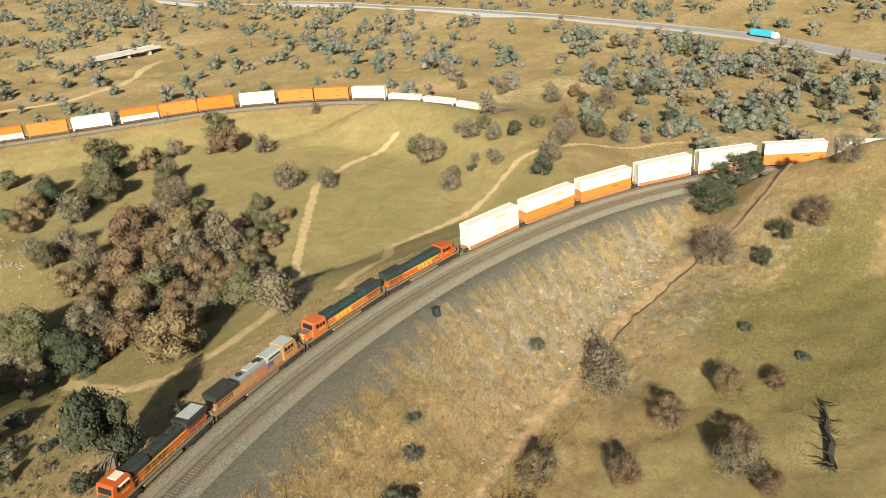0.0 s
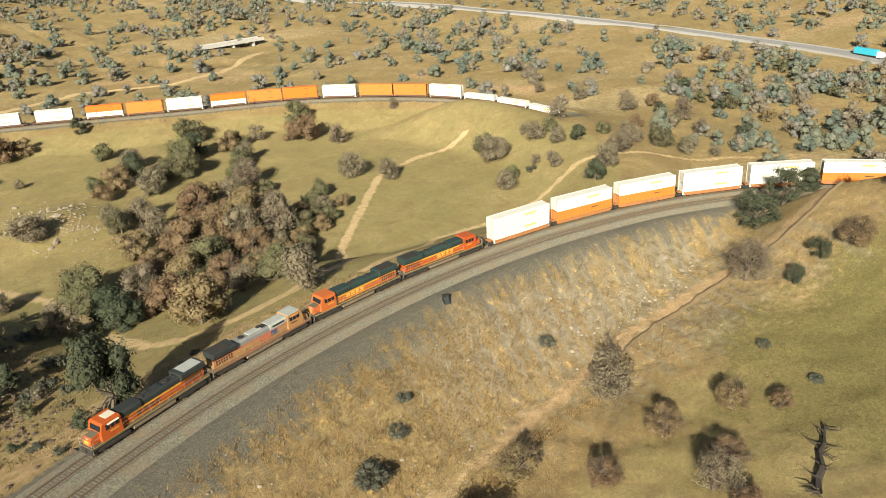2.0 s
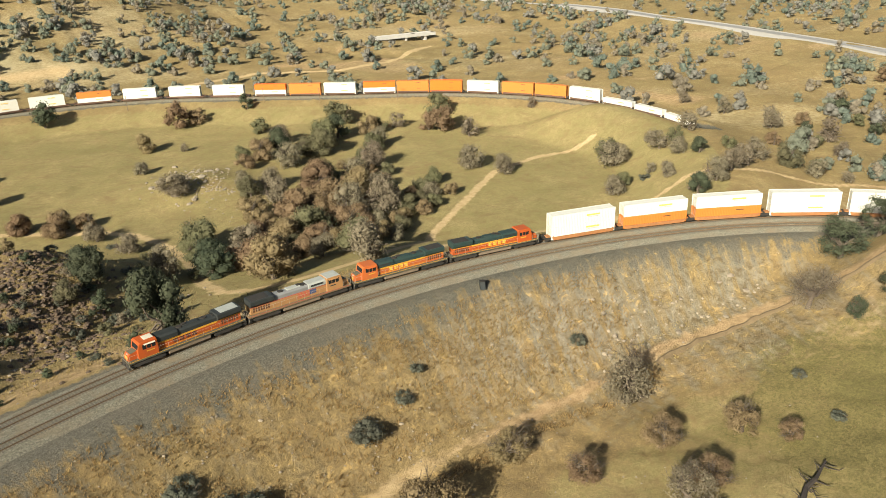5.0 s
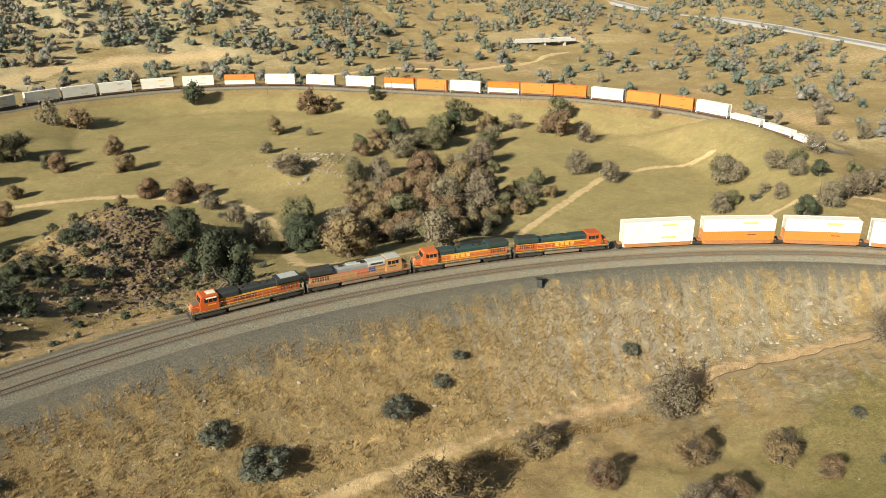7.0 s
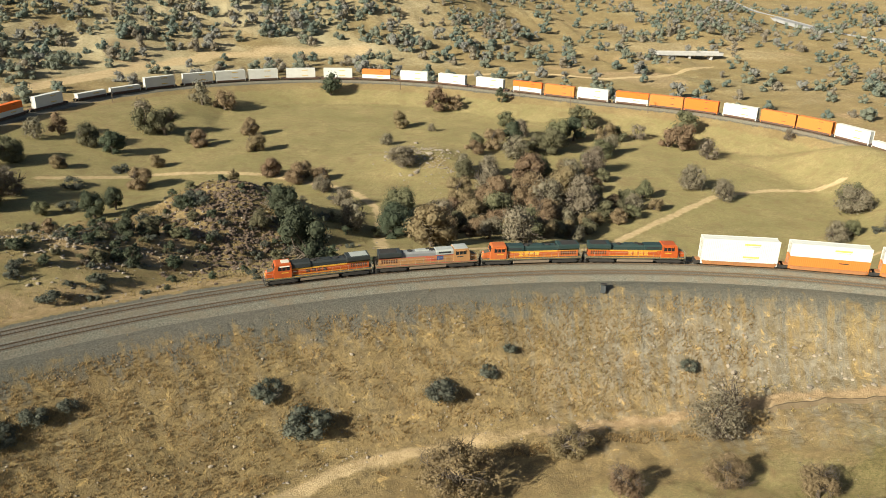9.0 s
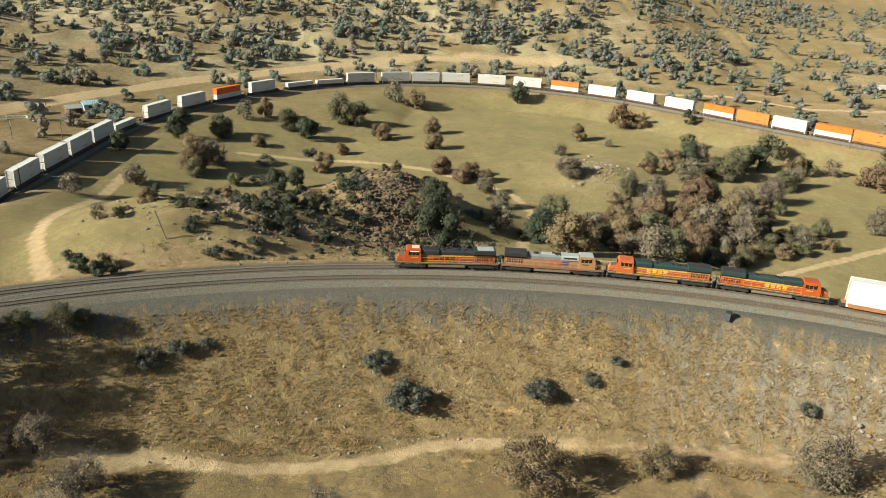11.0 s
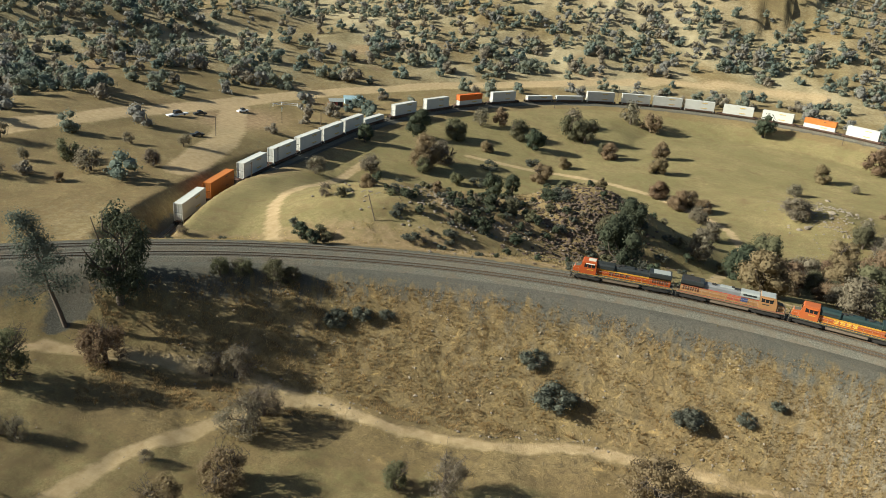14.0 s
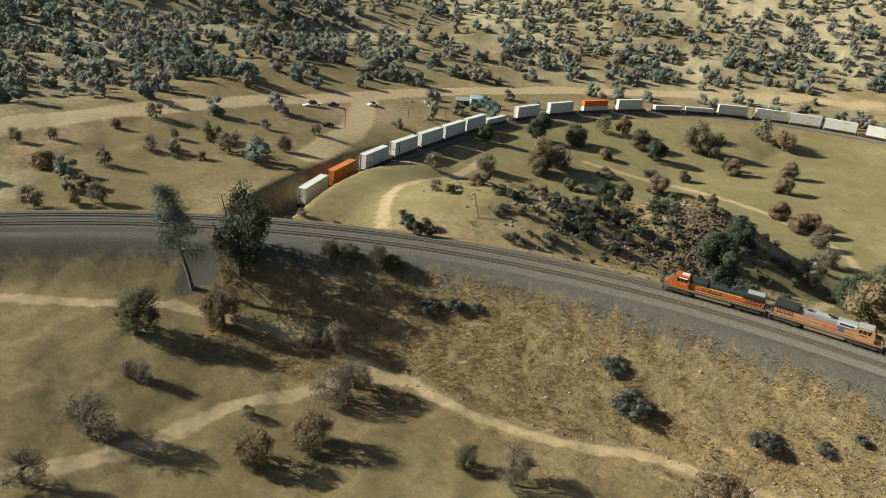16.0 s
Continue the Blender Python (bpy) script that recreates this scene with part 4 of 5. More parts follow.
M_ORANGE = plain("loco_orange", (0.42, 0.080, 0.014), 0.5, 0, 0.85, 0.9, (0.15, 0.06, 0.025))
M_FADED = plain("faded_orange", (0.45, 0.108, 0.022), 0.6, 0, 0.8, 0.9, (0.20, 0.10, 0.05))
M_ARMOUR = plain("dusty_yellow", (0.36, 0.182, 0.066), 0.6, 0, 0.9, 0.9, (0.20, 0.135, 0.085))
M_BLACK = plain("roof_black", (0.022, 0.026, 0.026), 0.55, 0, 0.5, 0.7, (0.07, 0.065, 0.055))
M_GREEN = plain("roof_dark_green", (0.020, 0.040, 0.036), 0.55, 0, 0.5, 0.7, (0.06, 0.06, 0.05))
M_GREY = plain("roof_grey", (0.20, 0.20, 0.195), 0.6, 0, 0.5, 0.7, (0.08, 0.075, 0.07))
M_YELLOW = plain("stripe_yellow", (0.62, 0.32, 0.03), 0.5, 0, 0.55, 1.0)
M_IRON = plain("running_gear", (0.034, 0.031, 0.028), 0.8, 0.2, 0.6, 1.0, (0.085, 0.068, 0.05))
M_MARK = plain("mark_yellow", (0.82, 0.47, 0.06), 0.5, 0, 0.2, 1.0)
M_DUST = plain("dusty_tank", (0.22, 0.165, 0.115), 0.85, 0, 0.5, 1.0)
M_GLASS = plain("cab_glass", (0.015, 0.018, 0.02), 0.12, 0, 0.1, 1.0)
M_PALE = plain("pale_roof_panel", (0.33, 0.34, 0.31), 0.6, 0, 0.4, 1.0)
M_RAILING = plain("hand_rail", (0.34, 0.30, 0.23), 0.6, 0, 0.3, 1.0)
M_WELL = plain("well_car_rust", (0.34, 0.15, 0.055), 0.75, 0, 0.55, 0.6, (0.10, 0.06, 0.04))
M_WELL_DARK = plain("well_car_brown", (0.11, 0.06, 0.04), 0.8, 0, 0.5, 0.6)
M_WHITE = plain("container_white", (0.60, 0.585, 0.515), 0.55, 0, 0.32, 0.4, (0.42, 0.37, 0.30))
M_TAN = plain("container_orange", (0.50, 0.165, 0.030), 0.5, 0, 0.22, 0.4, (0.35, 0.14, 0.05))
M_BRIGHT = plain("container_bright_orange", (0.66, 0.135, 0.012), 0.5, 0, 0.15, 0.4, (0.4, 0.12, 0.03))
M_LABEL_Y = plain("label_yellow", (0.60, 0.42, 0.10), 0.5, 0, 0.1, 1.0)
M_LABEL_G = plain("label_grey", (0.28, 0.29, 0.32), 0.5, 0, 0.1, 1.0)
M_SILL = plain("deck_edge", (0.075, 0.072, 0.05), 0.8, 0, 0.6, 1.0, (0.16, 0.13, 0.09))
M_SILL_DUSTY = plain("dusty_deck_edge", (0.17, 0.115, 0.06), 0.8, 0, 0.6, 1.0, (0.10, 0.08, 0.055))
M_LOUVRE = plain("louvre_brown", (0.10, 0.035, 0.015), 0.8, 0, 0.5, 1.0)
M_CREAM = plain("cream_panel", (0.55, 0.50, 0.40), 0.6, 0, 0.3, 1.0)
M_RED = plain("flag_red", (0.45, 0.07, 0.05), 0.6, 0, 0.4, 1.0)
M_BLUE = plain("flag_blue", (0.05, 0.07, 0.16), 0.6, 0, 0.4, 1.0)


def truck(parent, x, axles, reach, name="bogie", r=0.53, out=1.12):
    """A bogie with its wheels at x under a vehicle."""
    b = Bag()
    for s in (-1, 1):
        y = s * out
        b.prism([(x - reach, 0.55), (x - reach, 0.85), (x - reach * 0.75, 1.02), (x + reach * 0.75, 1.02), (x + reach, 0.85), (x + reach, 0.55), (x + reach * 0.8, 0.48), (x - reach * 0.8, 0.48)], y - 0.12, y + 0.12)
        for a in axles:
            b.box(x + a - 0.2, x + a + 0.2, y - 0.16 if s < 0 else y + 0.10, y - 0.10 if s < 0 else y + 0.16, 0.36, 0.72)
            b.rod((x + a + 0.34, y, 0.6), (x + a + 0.34, y, 1.0), 0.1, 6)
    b.box(x - 0.4, x + 0.4, -1.1, 1.1, 0.62, 0.95)
    t = part(name, b, M_IRON, parent, "dusty cast-steel bogie")
    for a in axles:
        for s in (-1, 1):
            part("wheel", Bag().wheel(x + a, s * 0.75, r, r, 0.14), M_IRON, t)
    return t


def locomotive(scheme):
    """A six-axle diesel, nose towards +x, rail top at z = 0."""
    paint, roof, stripe = {"a": (M_ORANGE, M_BLACK, M_YELLOW), "c": (M_FADED, M_GREEN, M_YELLOW), "d": (M_ORANGE, M_GREEN, M_YELLOW), "b": (M_ARMOUR, M_GREY, M_RED)}[scheme]
    lo = new("locomotive")
    deck = Bag().prism([(-10.9, 1.3), (-10.9, 1.62), (10.9, 1.62), (10.9, 1.3), (10.2, 1.25), (-10.2, 1.25)], -1.5, 1.5)
    deck.box(-10.0, 10.0, -0.7, 0.7, 0.98, 1.27)
    part("deck", deck, M_SILL if scheme != "b" else M_SILL_DUSTY, lo)
    part("deck_stripe", Bag().box(-10.7, 10.7, -1.506, -1.50, 1.53, 1.60).box(-10.7, 10.7, 1.50, 1.506, 1.53, 1.60), stripe, lo, "thin coloured line along the deck edge")
    part("fuel_tank", Bag().hull([(-1.38, 0.55), (-1.15, 0.34), (1.15, 0.34), (1.38, 0.55), (1.46, 1.04), (-1.46, 1.04)], -3.8, 3.9), M_DUST, lo, "dust-covered fuel tank")
    part("air_tank", Bag().hull([(-1.46, 0.86), (-1.40, 0.74), (-1.28, 0.74), (-1.22, 0.86), (-1.28, 0.98), (-1.40, 0.98)], 4.0, 6.2), M_IRON, lo)
    # hood in painted sides and a dark top
    part("hood", Bag().box(-10.2, 5.6, -0.98, 0.98, 1.62, 3.05), paint, lo)
    for i in range(11):
        x = -4.6 + i * 0.92
        part("hood_door", Bag().box(x, x + 0.80, -0.998, 0.998, 1.75, 2.95), paint, lo)
    part("hood_band", Bag().box(-10.18, 5.58, -1.004, 1.004, 2.96, 3.10), stripe, lo, "narrow band between sides and roof")
    part("hood_top", Bag().box(-5.9, 5.55, -1.0, 1.0, 3.10, 4.10, 0.34), roof, lo)
    part("equipment_hatch", Bag().box(1.8, 5.5, -1.22, 1.22, 3.25, 4.26, 0.3), roof if scheme != "b" else M_PALE, lo)
    part("roof_walk", Bag().box(-2.4, 0.4, -0.62, 0.62, 4.1, 4.30, 0.1), roof if scheme != "b" else M_PALE, lo)
    for x in (-5.2, 0.9, 1.5):
        part("roof_rib", Bag().box(x, x + 0.12, -0.72, 0.72, 4.09, 4.18), M_IRON, lo)
    rad_paint = roof if scheme != "b" else M_BLACK
    part("radiator", Bag().hull([(-1.0, 3.05), (1.0, 3.05), (1.5, 3.55), (1.5, 4.28), (1.35, 4.42), (-1.35, 4.42), (-1.5, 4.28), (-1.5, 3.55)], -10.25, -5.6), rad_paint, lo, "overhanging radiator housing")
    part("radiator_grille", Bag().box(-9.9, -6.4, -1.2, 1.2, 4.422, 4.44), M_PALE if scheme == "a" else M_IRON, lo, "flat roof screen over the fans")
    for i in range(7):
        x = -9.7 + i * 0.5
        part("side_louvre", Bag().box(x, x + 0.34, -1.0, 1.0, 2.0, 2.86), M_LOUVRE, lo, "dark louvred intake")
    part("dynamic_brake", Bag().box(2.3, 5.0, -1.235, 1.235, 3.55, 3.92), M_BLACK, lo, "dark brake grid")
    for x in (-3.6, -1.2, 1.0):
        part("roof_fan", Bag().disc(x, 0, 4.08, 0.55, 0.16), M_IRON, lo)
    part("exhaust", Bag().box(-0.2, 0.5, -0.3, 0.3, 4.3, 4.48), M_IRON, lo)
    # cab and nose
    cab = Bag().prism([(5.6, 1.62), (5.6, 4.15), (5.75, 4.38), (8.5, 4.38), (8.75, 4.2), (9.05, 3.05), (9.05, 1.62)], -1.5, 1.5)
    cb = part("cab", cab, paint, lo)
    part("cab_roof", Bag().box(5.7, 8.55, -1.40, 1.40, 4.38, 4.45, 0.05), paint if scheme != "b" else M_PALE, cb)
    if scheme == "a":
        part("roof_panel", Bag().box(5.9, 7.5, -0.75, 0.75, 4.45, 4.56, 0.04), M_CREAM, cb, "small pale panel on the cab roof")
    for s in (-1, 1):
        part("window_awning", Bag().hull([(s * 1.5, 4.06), (s * 1.5, 4.10), (s * 1.78, 4.0), (s * 1.78, 3.96)], 6.0, 7.95), M_CREAM if scheme == "a" else paint, cb)
    for s in (-1, 1):
        for x in (5.95, 6.75, 7.55):
            part("window", Bag().box(x, x + 0.68, s * 1.5 - 0.008, s * 1.5 + 0.008, 3.12, 3.98), M_GLASS, cb, "dark cab side window")
    part("windscreen", Bag().prism([(8.74, 3.99), (8.80, 4.02), (9.02, 3.18), (8.96, 3.16)], -1.2, 1.2), M_GLASS, cb, "dark sloping windscreen")
    nose = Bag().prism([(9.05, 1.62), (9.05, 3.05), (10.25, 2.78), (10.6, 2.35), (10.7, 1.62)], -0.88, 0.88)
    ns_ = part("nose", nose, paint, lo)
    part("nose_badge", Bag().prism([(10.57, 2.42), (10.62, 2.40), (10.70, 1.85), (10.66, 1.85)], -0.5, 0.5), stripe, ns_, "coloured panel on the nose front")
    part("nose_top", Bag().prism([(9.07, 3.055), (9.07, 3.075), (10.22, 2.815), (10.22, 2.795)], -0.8, 0.8), M_SILL, ns_, "dark anti-glare panel")
    part("headlight", Bag().box(10.30, 10.5, -0.28, 0.28, 2.52, 2.68), M_PALE, ns_)
    # lettering panels on the long side, kept as plain strokes
    if scheme in "acd":
        for s in (-1, 1):
            marks = Bag()
            for i in range(4):
                x = -1.6 + i * 1.15
                for k, (z0, z1) in enumerate(((2.08, 2.24), (2.34, 2.48), (2.58, 2.74))):
                    marks.box(x + 0.1 * (k == 1), x + 0.9 - 0.12 * (k == 1), s * 1.0 - 0.02, s * 1.0 + 0.02, z0, z1)
            part("side_marking", marks, M_MARK if scheme != "a" else M_BLACK, lo, "plain strokes of a company marking")
        if scheme in "acd":
            part("lower_band", Bag().box(-5.6, 5.5, -1.012, 1.012, 1.76, 1.86).box(-5.6, 4.6, -1.014, 1.014, 2.80, 2.93), M_YELLOW, lo, "yellow bands along the hood")
    else:
        flag = Bag()
        for i in range(4):
            flag.box(-0.6, 2.0, -1.012, 1.012, 1.95 + i * 0.24, 2.07 + i * 0.24)
        part("flag_stripes", flag, M_RED, lo, "faded red stripes painted on the hood")
        part("flag_field", Bag().box(2.0, 3.4, -1.012, 1.012, 2.05, 2.92), M_BLUE, lo, "faded blue field painted on the hood")
    part("cab_number_panel", Bag().box(6.2, 7.6, -1.508, 1.508, 2.55, 2.75), M_BLACK if scheme == "b" else M_YELLOW, cb, "small bar under the cab window")
    # hand rails, steps, plough, couplers
    rails = Bag()
    for s in (-1, 1):
        y = s * 1.42
        for x in np.arange(-10.6, 5.6, 1.6):
            rails.rod((x, y, 1.62), (x, y, 2.66), 0.022, 4)
        rails.rod((-10.6, y, 2.66), (5.4, y, 2.66), 0.022, 4)
        for x in (9.3, 10.6):
            rails.rod((x, y, 1.62), (x, y, 2.66), 0.026, 4)
        rails.rod((9.3, y, 2.66), (10.6, y, 2.66), 0.022, 4)
    for x in (-10.85, 10.85):
        rails.rod((x, -1.42, 2.62), (x, 1.42, 2.62), 0.024, 4)
        for y in (-1.42, -0.5, 0.5, 1.42):
            rails.rod((x, y, 0.6), (x, y, 2.62), 0.024, 4)
    part("hand_rail", rails, M_RAILING, lo, "thin pale hand rails")
    for s in (-1, 1):
        end = Bag().prism([(s * 10.75, 0.20), (s * 10.75, 1.25), (s * 10.95, 1.25), (s * 11.0, 0.25)], -1.35, 1.35)
        for yy in (-1.4, 1.4):
            for z in (0.45, 0.80, 1.15):
                end.box(min(s * 10.3, s * 10.8), max(s * 10.3, s * 10.8), yy - 0.12, yy + 0.12, z, z + 0.04)
        part("pilot", end, M_IRON, lo, "black pilot plate with steps")
        part("coupler", Bag().box(min(s * 10.8, s * 11.18), max(s * 10.8, s * 11.18), -0.16, 0.16, 0.72, 0.98), M_IRON, lo)
    for x in (-7.3, 7.3):
        truck(lo, x, (-1.95, 0, 1.95), 2.75, "bogie", 0.53, 1.34)
    return lo


def container(top, bottom_z, length=16.15):
    """A ribbed box with corner posts, doors and a label. Its foot is at z = 0."""
    co = new("freight_container")
    h, w, e = 2.86, 1.3, length / 2
    body, n = Bag(), 40
    step = (length - 0.3) / n
    ring = []
    for i in range(n):
        for k, u in ((0.0, 0.0), (0.5, 0.0), (0.62, 0.022), (0.88, 0.022)):
            ring.append((-e + 0.15 + (i + k) * step, w - 0.005 - u))
    ring.append((e - 0.15, w - 0.005))
    outline = ring + [(x, -y) for x, y in reversed(ring)]
    m = len(outline)
    body.v = [(x, y, z) for z in (0.14, h - 0.05) for x, y in outline]
    body.f = [(i, (i + 1) % m, m + (i + 1) % m, m + i) for i in range(m)]
    half = m // 2
    for q in (0, m):
        for i in range(half - 1):
            body.f.append((q + i, q + i + 1, q + m - 2 - i, q + m - 1 - i))
    bd = part("shell", body, top, co)
    fr = Bag()
    for s in (-1, 1):
        for t in (-1, 1):
            fr.box(min(s * e, s * (e - 0.16)), max(s * e, s * (e - 0.16)), min(t * w, t * (w - 0.16)), max(t * w, t * (w - 0.16)), 0, h)
        fr.box(-e, e, min(s * w, s * (w - 0.12)), max(s * w, s * (w - 0.12)), h - 0.14, h)
        fr.box(-e, e, min(s * w, s * (w - 0.12)), max(s * w, s * (w - 0.12)), 0, 0.16)
    part("frame", fr, top, co)
    for yy in (-0.9, -0.35, 0.35, 0.9):
        part("door_bar", Bag().rod((e - 0.06, yy, 0.2), (e - 0.06, yy, h - 0.2), 0.03, 4), M_RAILING, co)
    if top == M_WHITE:
        for s in (-1, 1):
            part("label_panel", Bag().box(-e + 4.0, -e + 7.4, s * w - 0.004, s * w + 0.004, 1.7, 2.1), M_LABEL_Y, bd, "yellow bar of an unreadable label")
            part("label_line", Bag().box(-e + 4.2, -e + 7.0, s * w - 0.004, s * w + 0.004, 1.38, 1.52), M_LABEL_G, bd, "grey bar of unreadable small print")
    else:
        for s in (-1, 1):
            part("label_panel", Bag().box(-e + 4.2, -e + 6.2, s * w - 0.004, s * w + 0.004, 1.9, 2.1), M_BLACK, bd, "dark bar of an unreadable label")
    return co


def well_car(span, paint=None):
    """An open well wagon of that length over its ends, rail top at z = 0."""
    wc = new("well_wagon")
    e = span / 2
    body = Bag()
    for s in (-1, 1):
        y = s * 1.42
        body.prism([(-e + 1.5, 0.42), (-e + 1.1, 1.0), (-e + 1.1, 1.22), (e - 1.1, 1.22), (e - 1.1, 1.0), (e - 1.5, 0.42)], y - 0.06, y + 0.06)
        body.box(-e + 1.1, e - 1.1, min(y, y + s * 0.1), max(y, y + s * 0.1), 1.14, 1.24)
        for i in range(13):
            x = -e + 1.9 + (span - 3.8) * i / 12
            body.box(x - 0.05, x + 0.05, min(y, y + s * 0.13), max(y, y + s * 0.13), 0.46, 1.16)
    body.box(-e + 1.5, e - 1.5, -1.36, 1.36, 0.36, 0.46)
    part("well", body, paint or M_WELL, wc)
    for s in (-1, 1):
        end = Bag().box(min(s * e * 0.995, s * (e - 1.5)), max(s * e * 0.995, s * (e - 1.5)), -0.7, 0.7, 0.95, 1.2)
        end.box(min(s * (e - 1.5), s * (e - 1.3)), max(s * (e - 1.5), s * (e - 1.3)), -1.42, 1.42, 0.6, 1.35)
        part("end_platform", end, paint or M_WELL, wc)
        g = Bag()
        for y in (-0.9, 0, 0.9):
            g.rod((s * (e - 1.2), y, 1.2), (s * (e - 1.2), y, 2.0), 0.03, 4)
        g.rod((s * (e - 1.2), -0.9, 2.0), (s * (e - 1.2), 0.9, 2.0), 0.03, 4)
        part("end_railing", g, M_IRON, wc)
        truck(wc, s * (e - 0.9), (-0.85, 0.85), 1.25, "bogie", 0.46)
    return wc


def on_near(dist, flip=False, up=0.176):
    """A pose on the inner near track; dist metres behind the leading end at NOSE_DEG."""
    r = NEAR_R + TRACK_GAP
    deg = NOSE_DEG + math.degrees(dist / r)
    x, y = near_at(deg, r)
    (ax, ay), (bx, by) = near_at(deg - 1, r), near_at(deg + 1, r)
    return pose(float(x), float(y), up, 0, 0, (180 if not flip else 0) + math.degrees(math.atan2(by - ay, bx - ax)))


far_x, far_y = FAR_LINE[:, 0], FAR_LINE[:, 1]
far_run = np.r_[0, np.cumsum(np.hypot(np.diff(far_x), np.diff(far_y)))]


def on_far(run, up=0.176):
    p = [float(np.interp(run, far_run, FAR_LINE[:, k])) for k in range(3)]
    a, b = [np.interp(run + 4, far_run, FAR_LINE[:, k]) - np.interp(run - 4, far_run, FAR_LINE[:, k]) for k in range(2)]
    return pose(p[0], p[1], p[2] + up, 0, 0, math.degrees(math.atan2(b, a)))


NOSE_DEG = -5.6
whole = np.stack(far_at(np.arange(30, far_deg[0] + 0.01, 0.05)), 1)
FAR_START = float(np.hypot(*np.diff(whole, axis=0).T).sum())
LOCO_WORDS = {"a": "bright orange diesel locomotive with a black roof", "b": "weathered dusty yellow diesel locomotive with a grey roof",
              "c": "faded orange diesel locomotive with a dark roof", "d": "orange and yellow diesel locomotive with dark green roof"}
for i, (scheme, flip) in enumerate((("a", False), ("b", True), ("c", False), ("d", True))):
    lo = locomotive(scheme)
    lo.matrix_basis = on_near(11.15 + 22.35 * i, flip)
    tagged(lo, LOCO_WORDS[scheme], "locomotive", "locomotives of the train")

boxes = {"w": (container(M_WHITE, 0), "white ribbed freight container"), "o": (container(M_TAN, 0), "orange ribbed freight container"), "r": (container(M_BRIGHT, 0), "bright orange ribbed freight container")}
used = set()


def load(kind, m):
    ob, words = boxes[kind]
    if kind in used:
        ob = copy_thing(ob, m)
    else:
        used.add(kind)
        ob.matrix_basis = m
    return tagged(ob, words + " on a well wagon", "container", "containers on the train")


def wagon(model, m, first):
    ob = model if first else copy_thing(model, m)
    ob.matrix_basis = m
    return tagged(ob, "rust-brown well wagon carrying stacked containers", "wagon", "well wagons of the train")


short_well = well_car(17.9)
for i, (low, high) in enumerate(("ww", "ow", "ow", "ww", "ww", "ow", "ww", "ow")):
    d = 4 * 22.35 + 1.6 + 17.9 * (i + 0.5)
    wagon(short_well, on_near(d), i == 0)
    load(low, on_near(d, False, 0.176 + 0.47))
    load(high, on_near(d, False, 0.176 + 0.47 + 2.87))

# the rest of the train on the far side: metres along the line, lower and upper box
FAR_CARS = [(144, "w"), (162, "w"), (180, "w"), (198, "ww"), (216, "oo"), (233, "oo"), (251, "ww"), (270, "rr"), (287, "oo"), (304, "wr"), (324, "ww"), (342, "oo"), (360, "wr"), (382, "ww"), (405, "ww"), (428, "ww"), (450, "wo"),
            (472, "ww"), (493, "ww"), (514, "ww"), (532, "ww"), (550, "ww"), (571, "ww"), (590, "w"), (609, "w"), (634, "ww"), (658, "wr"), (682, "ww"), (706, "ww"),
            (731, "w"), (749, "ww"), (767, "ww"), (785, "ww"), (804, "ww"), (825, "ww"), (848, "oo"), (868, "ww")]
long_well, mid_well = well_car(21.6, M_WELL_DARK), well_car(17.6, M_WELL_DARK)
seen_wells = set()
for i, (run, stack) in enumerate(FAR_CARS):
    gaps = [abs(run - FAR_CARS[k][0]) for k in (i - 1, i + 1) if 0 <= k < len(FAR_CARS)]
    model = long_well if min(gaps) > 20 else mid_well
    wagon(model, on_far(run - FAR_START), model.name not in seen_wells)
    seen_wells.add(model.name)
    for k, kind in enumerate(stack):
        load(kind, on_far(run - FAR_START, 0.176 + 0.47 + 2.87 * k))


# ---- stones ----
def stone_mesh(seed, mat):
    """A broken boulder about 1 m across."""
    bm = bmesh.new()
    bmesh.ops.create_icosphere(bm, subdivisions=1, radius=0.5)
    r = random.Random(seed)
    sx, sy, sz = r.uniform(0.8, 1.25), r.uniform(0.7, 1.1), r.uniform(0.55, 0.9)
    for v in bm.verts:
        k = r.uniform(0.72, 1.18)
        v.co = Vector((v.co.x * sx * k, v.co.y * sy * k, v.co.z * sz * k + 0.12))
    me = bpy.data.meshes.new("boulder")
    bm.to_mesh(me)
    bm.free()
    me.materials.append(mat)
    return me


STONES = {k: [stone_mesh(40 * j + i, m) for i in range(6)] for j, (k, m) in enumerate((("pale", MAT_ROCK_PALE), ("brown", MAT_ROCK), ("dark", MAT_ROCK_DARK)))}
rng_stone = random.Random(77)


def boulder(kind, x, y, size, where):
    ob = new("boulder", rng_stone.choice(STONES[kind]))
    ob.matrix_basis = pose(x, y, ground_z(x, y) - 0.05 * size, 0, 0, rng_stone.uniform(0, 360)) @ Matrix.Diagonal((size, size, size * rng_stone.uniform(0.7, 1.1), 1))
    words = {"pale": "pale broken boulder", "brown": "brown weathered boulder", "dark": "dark reddish-brown boulder"}[kind]
    return tagged(ob, words + " " + where, "boulder", "boulders")


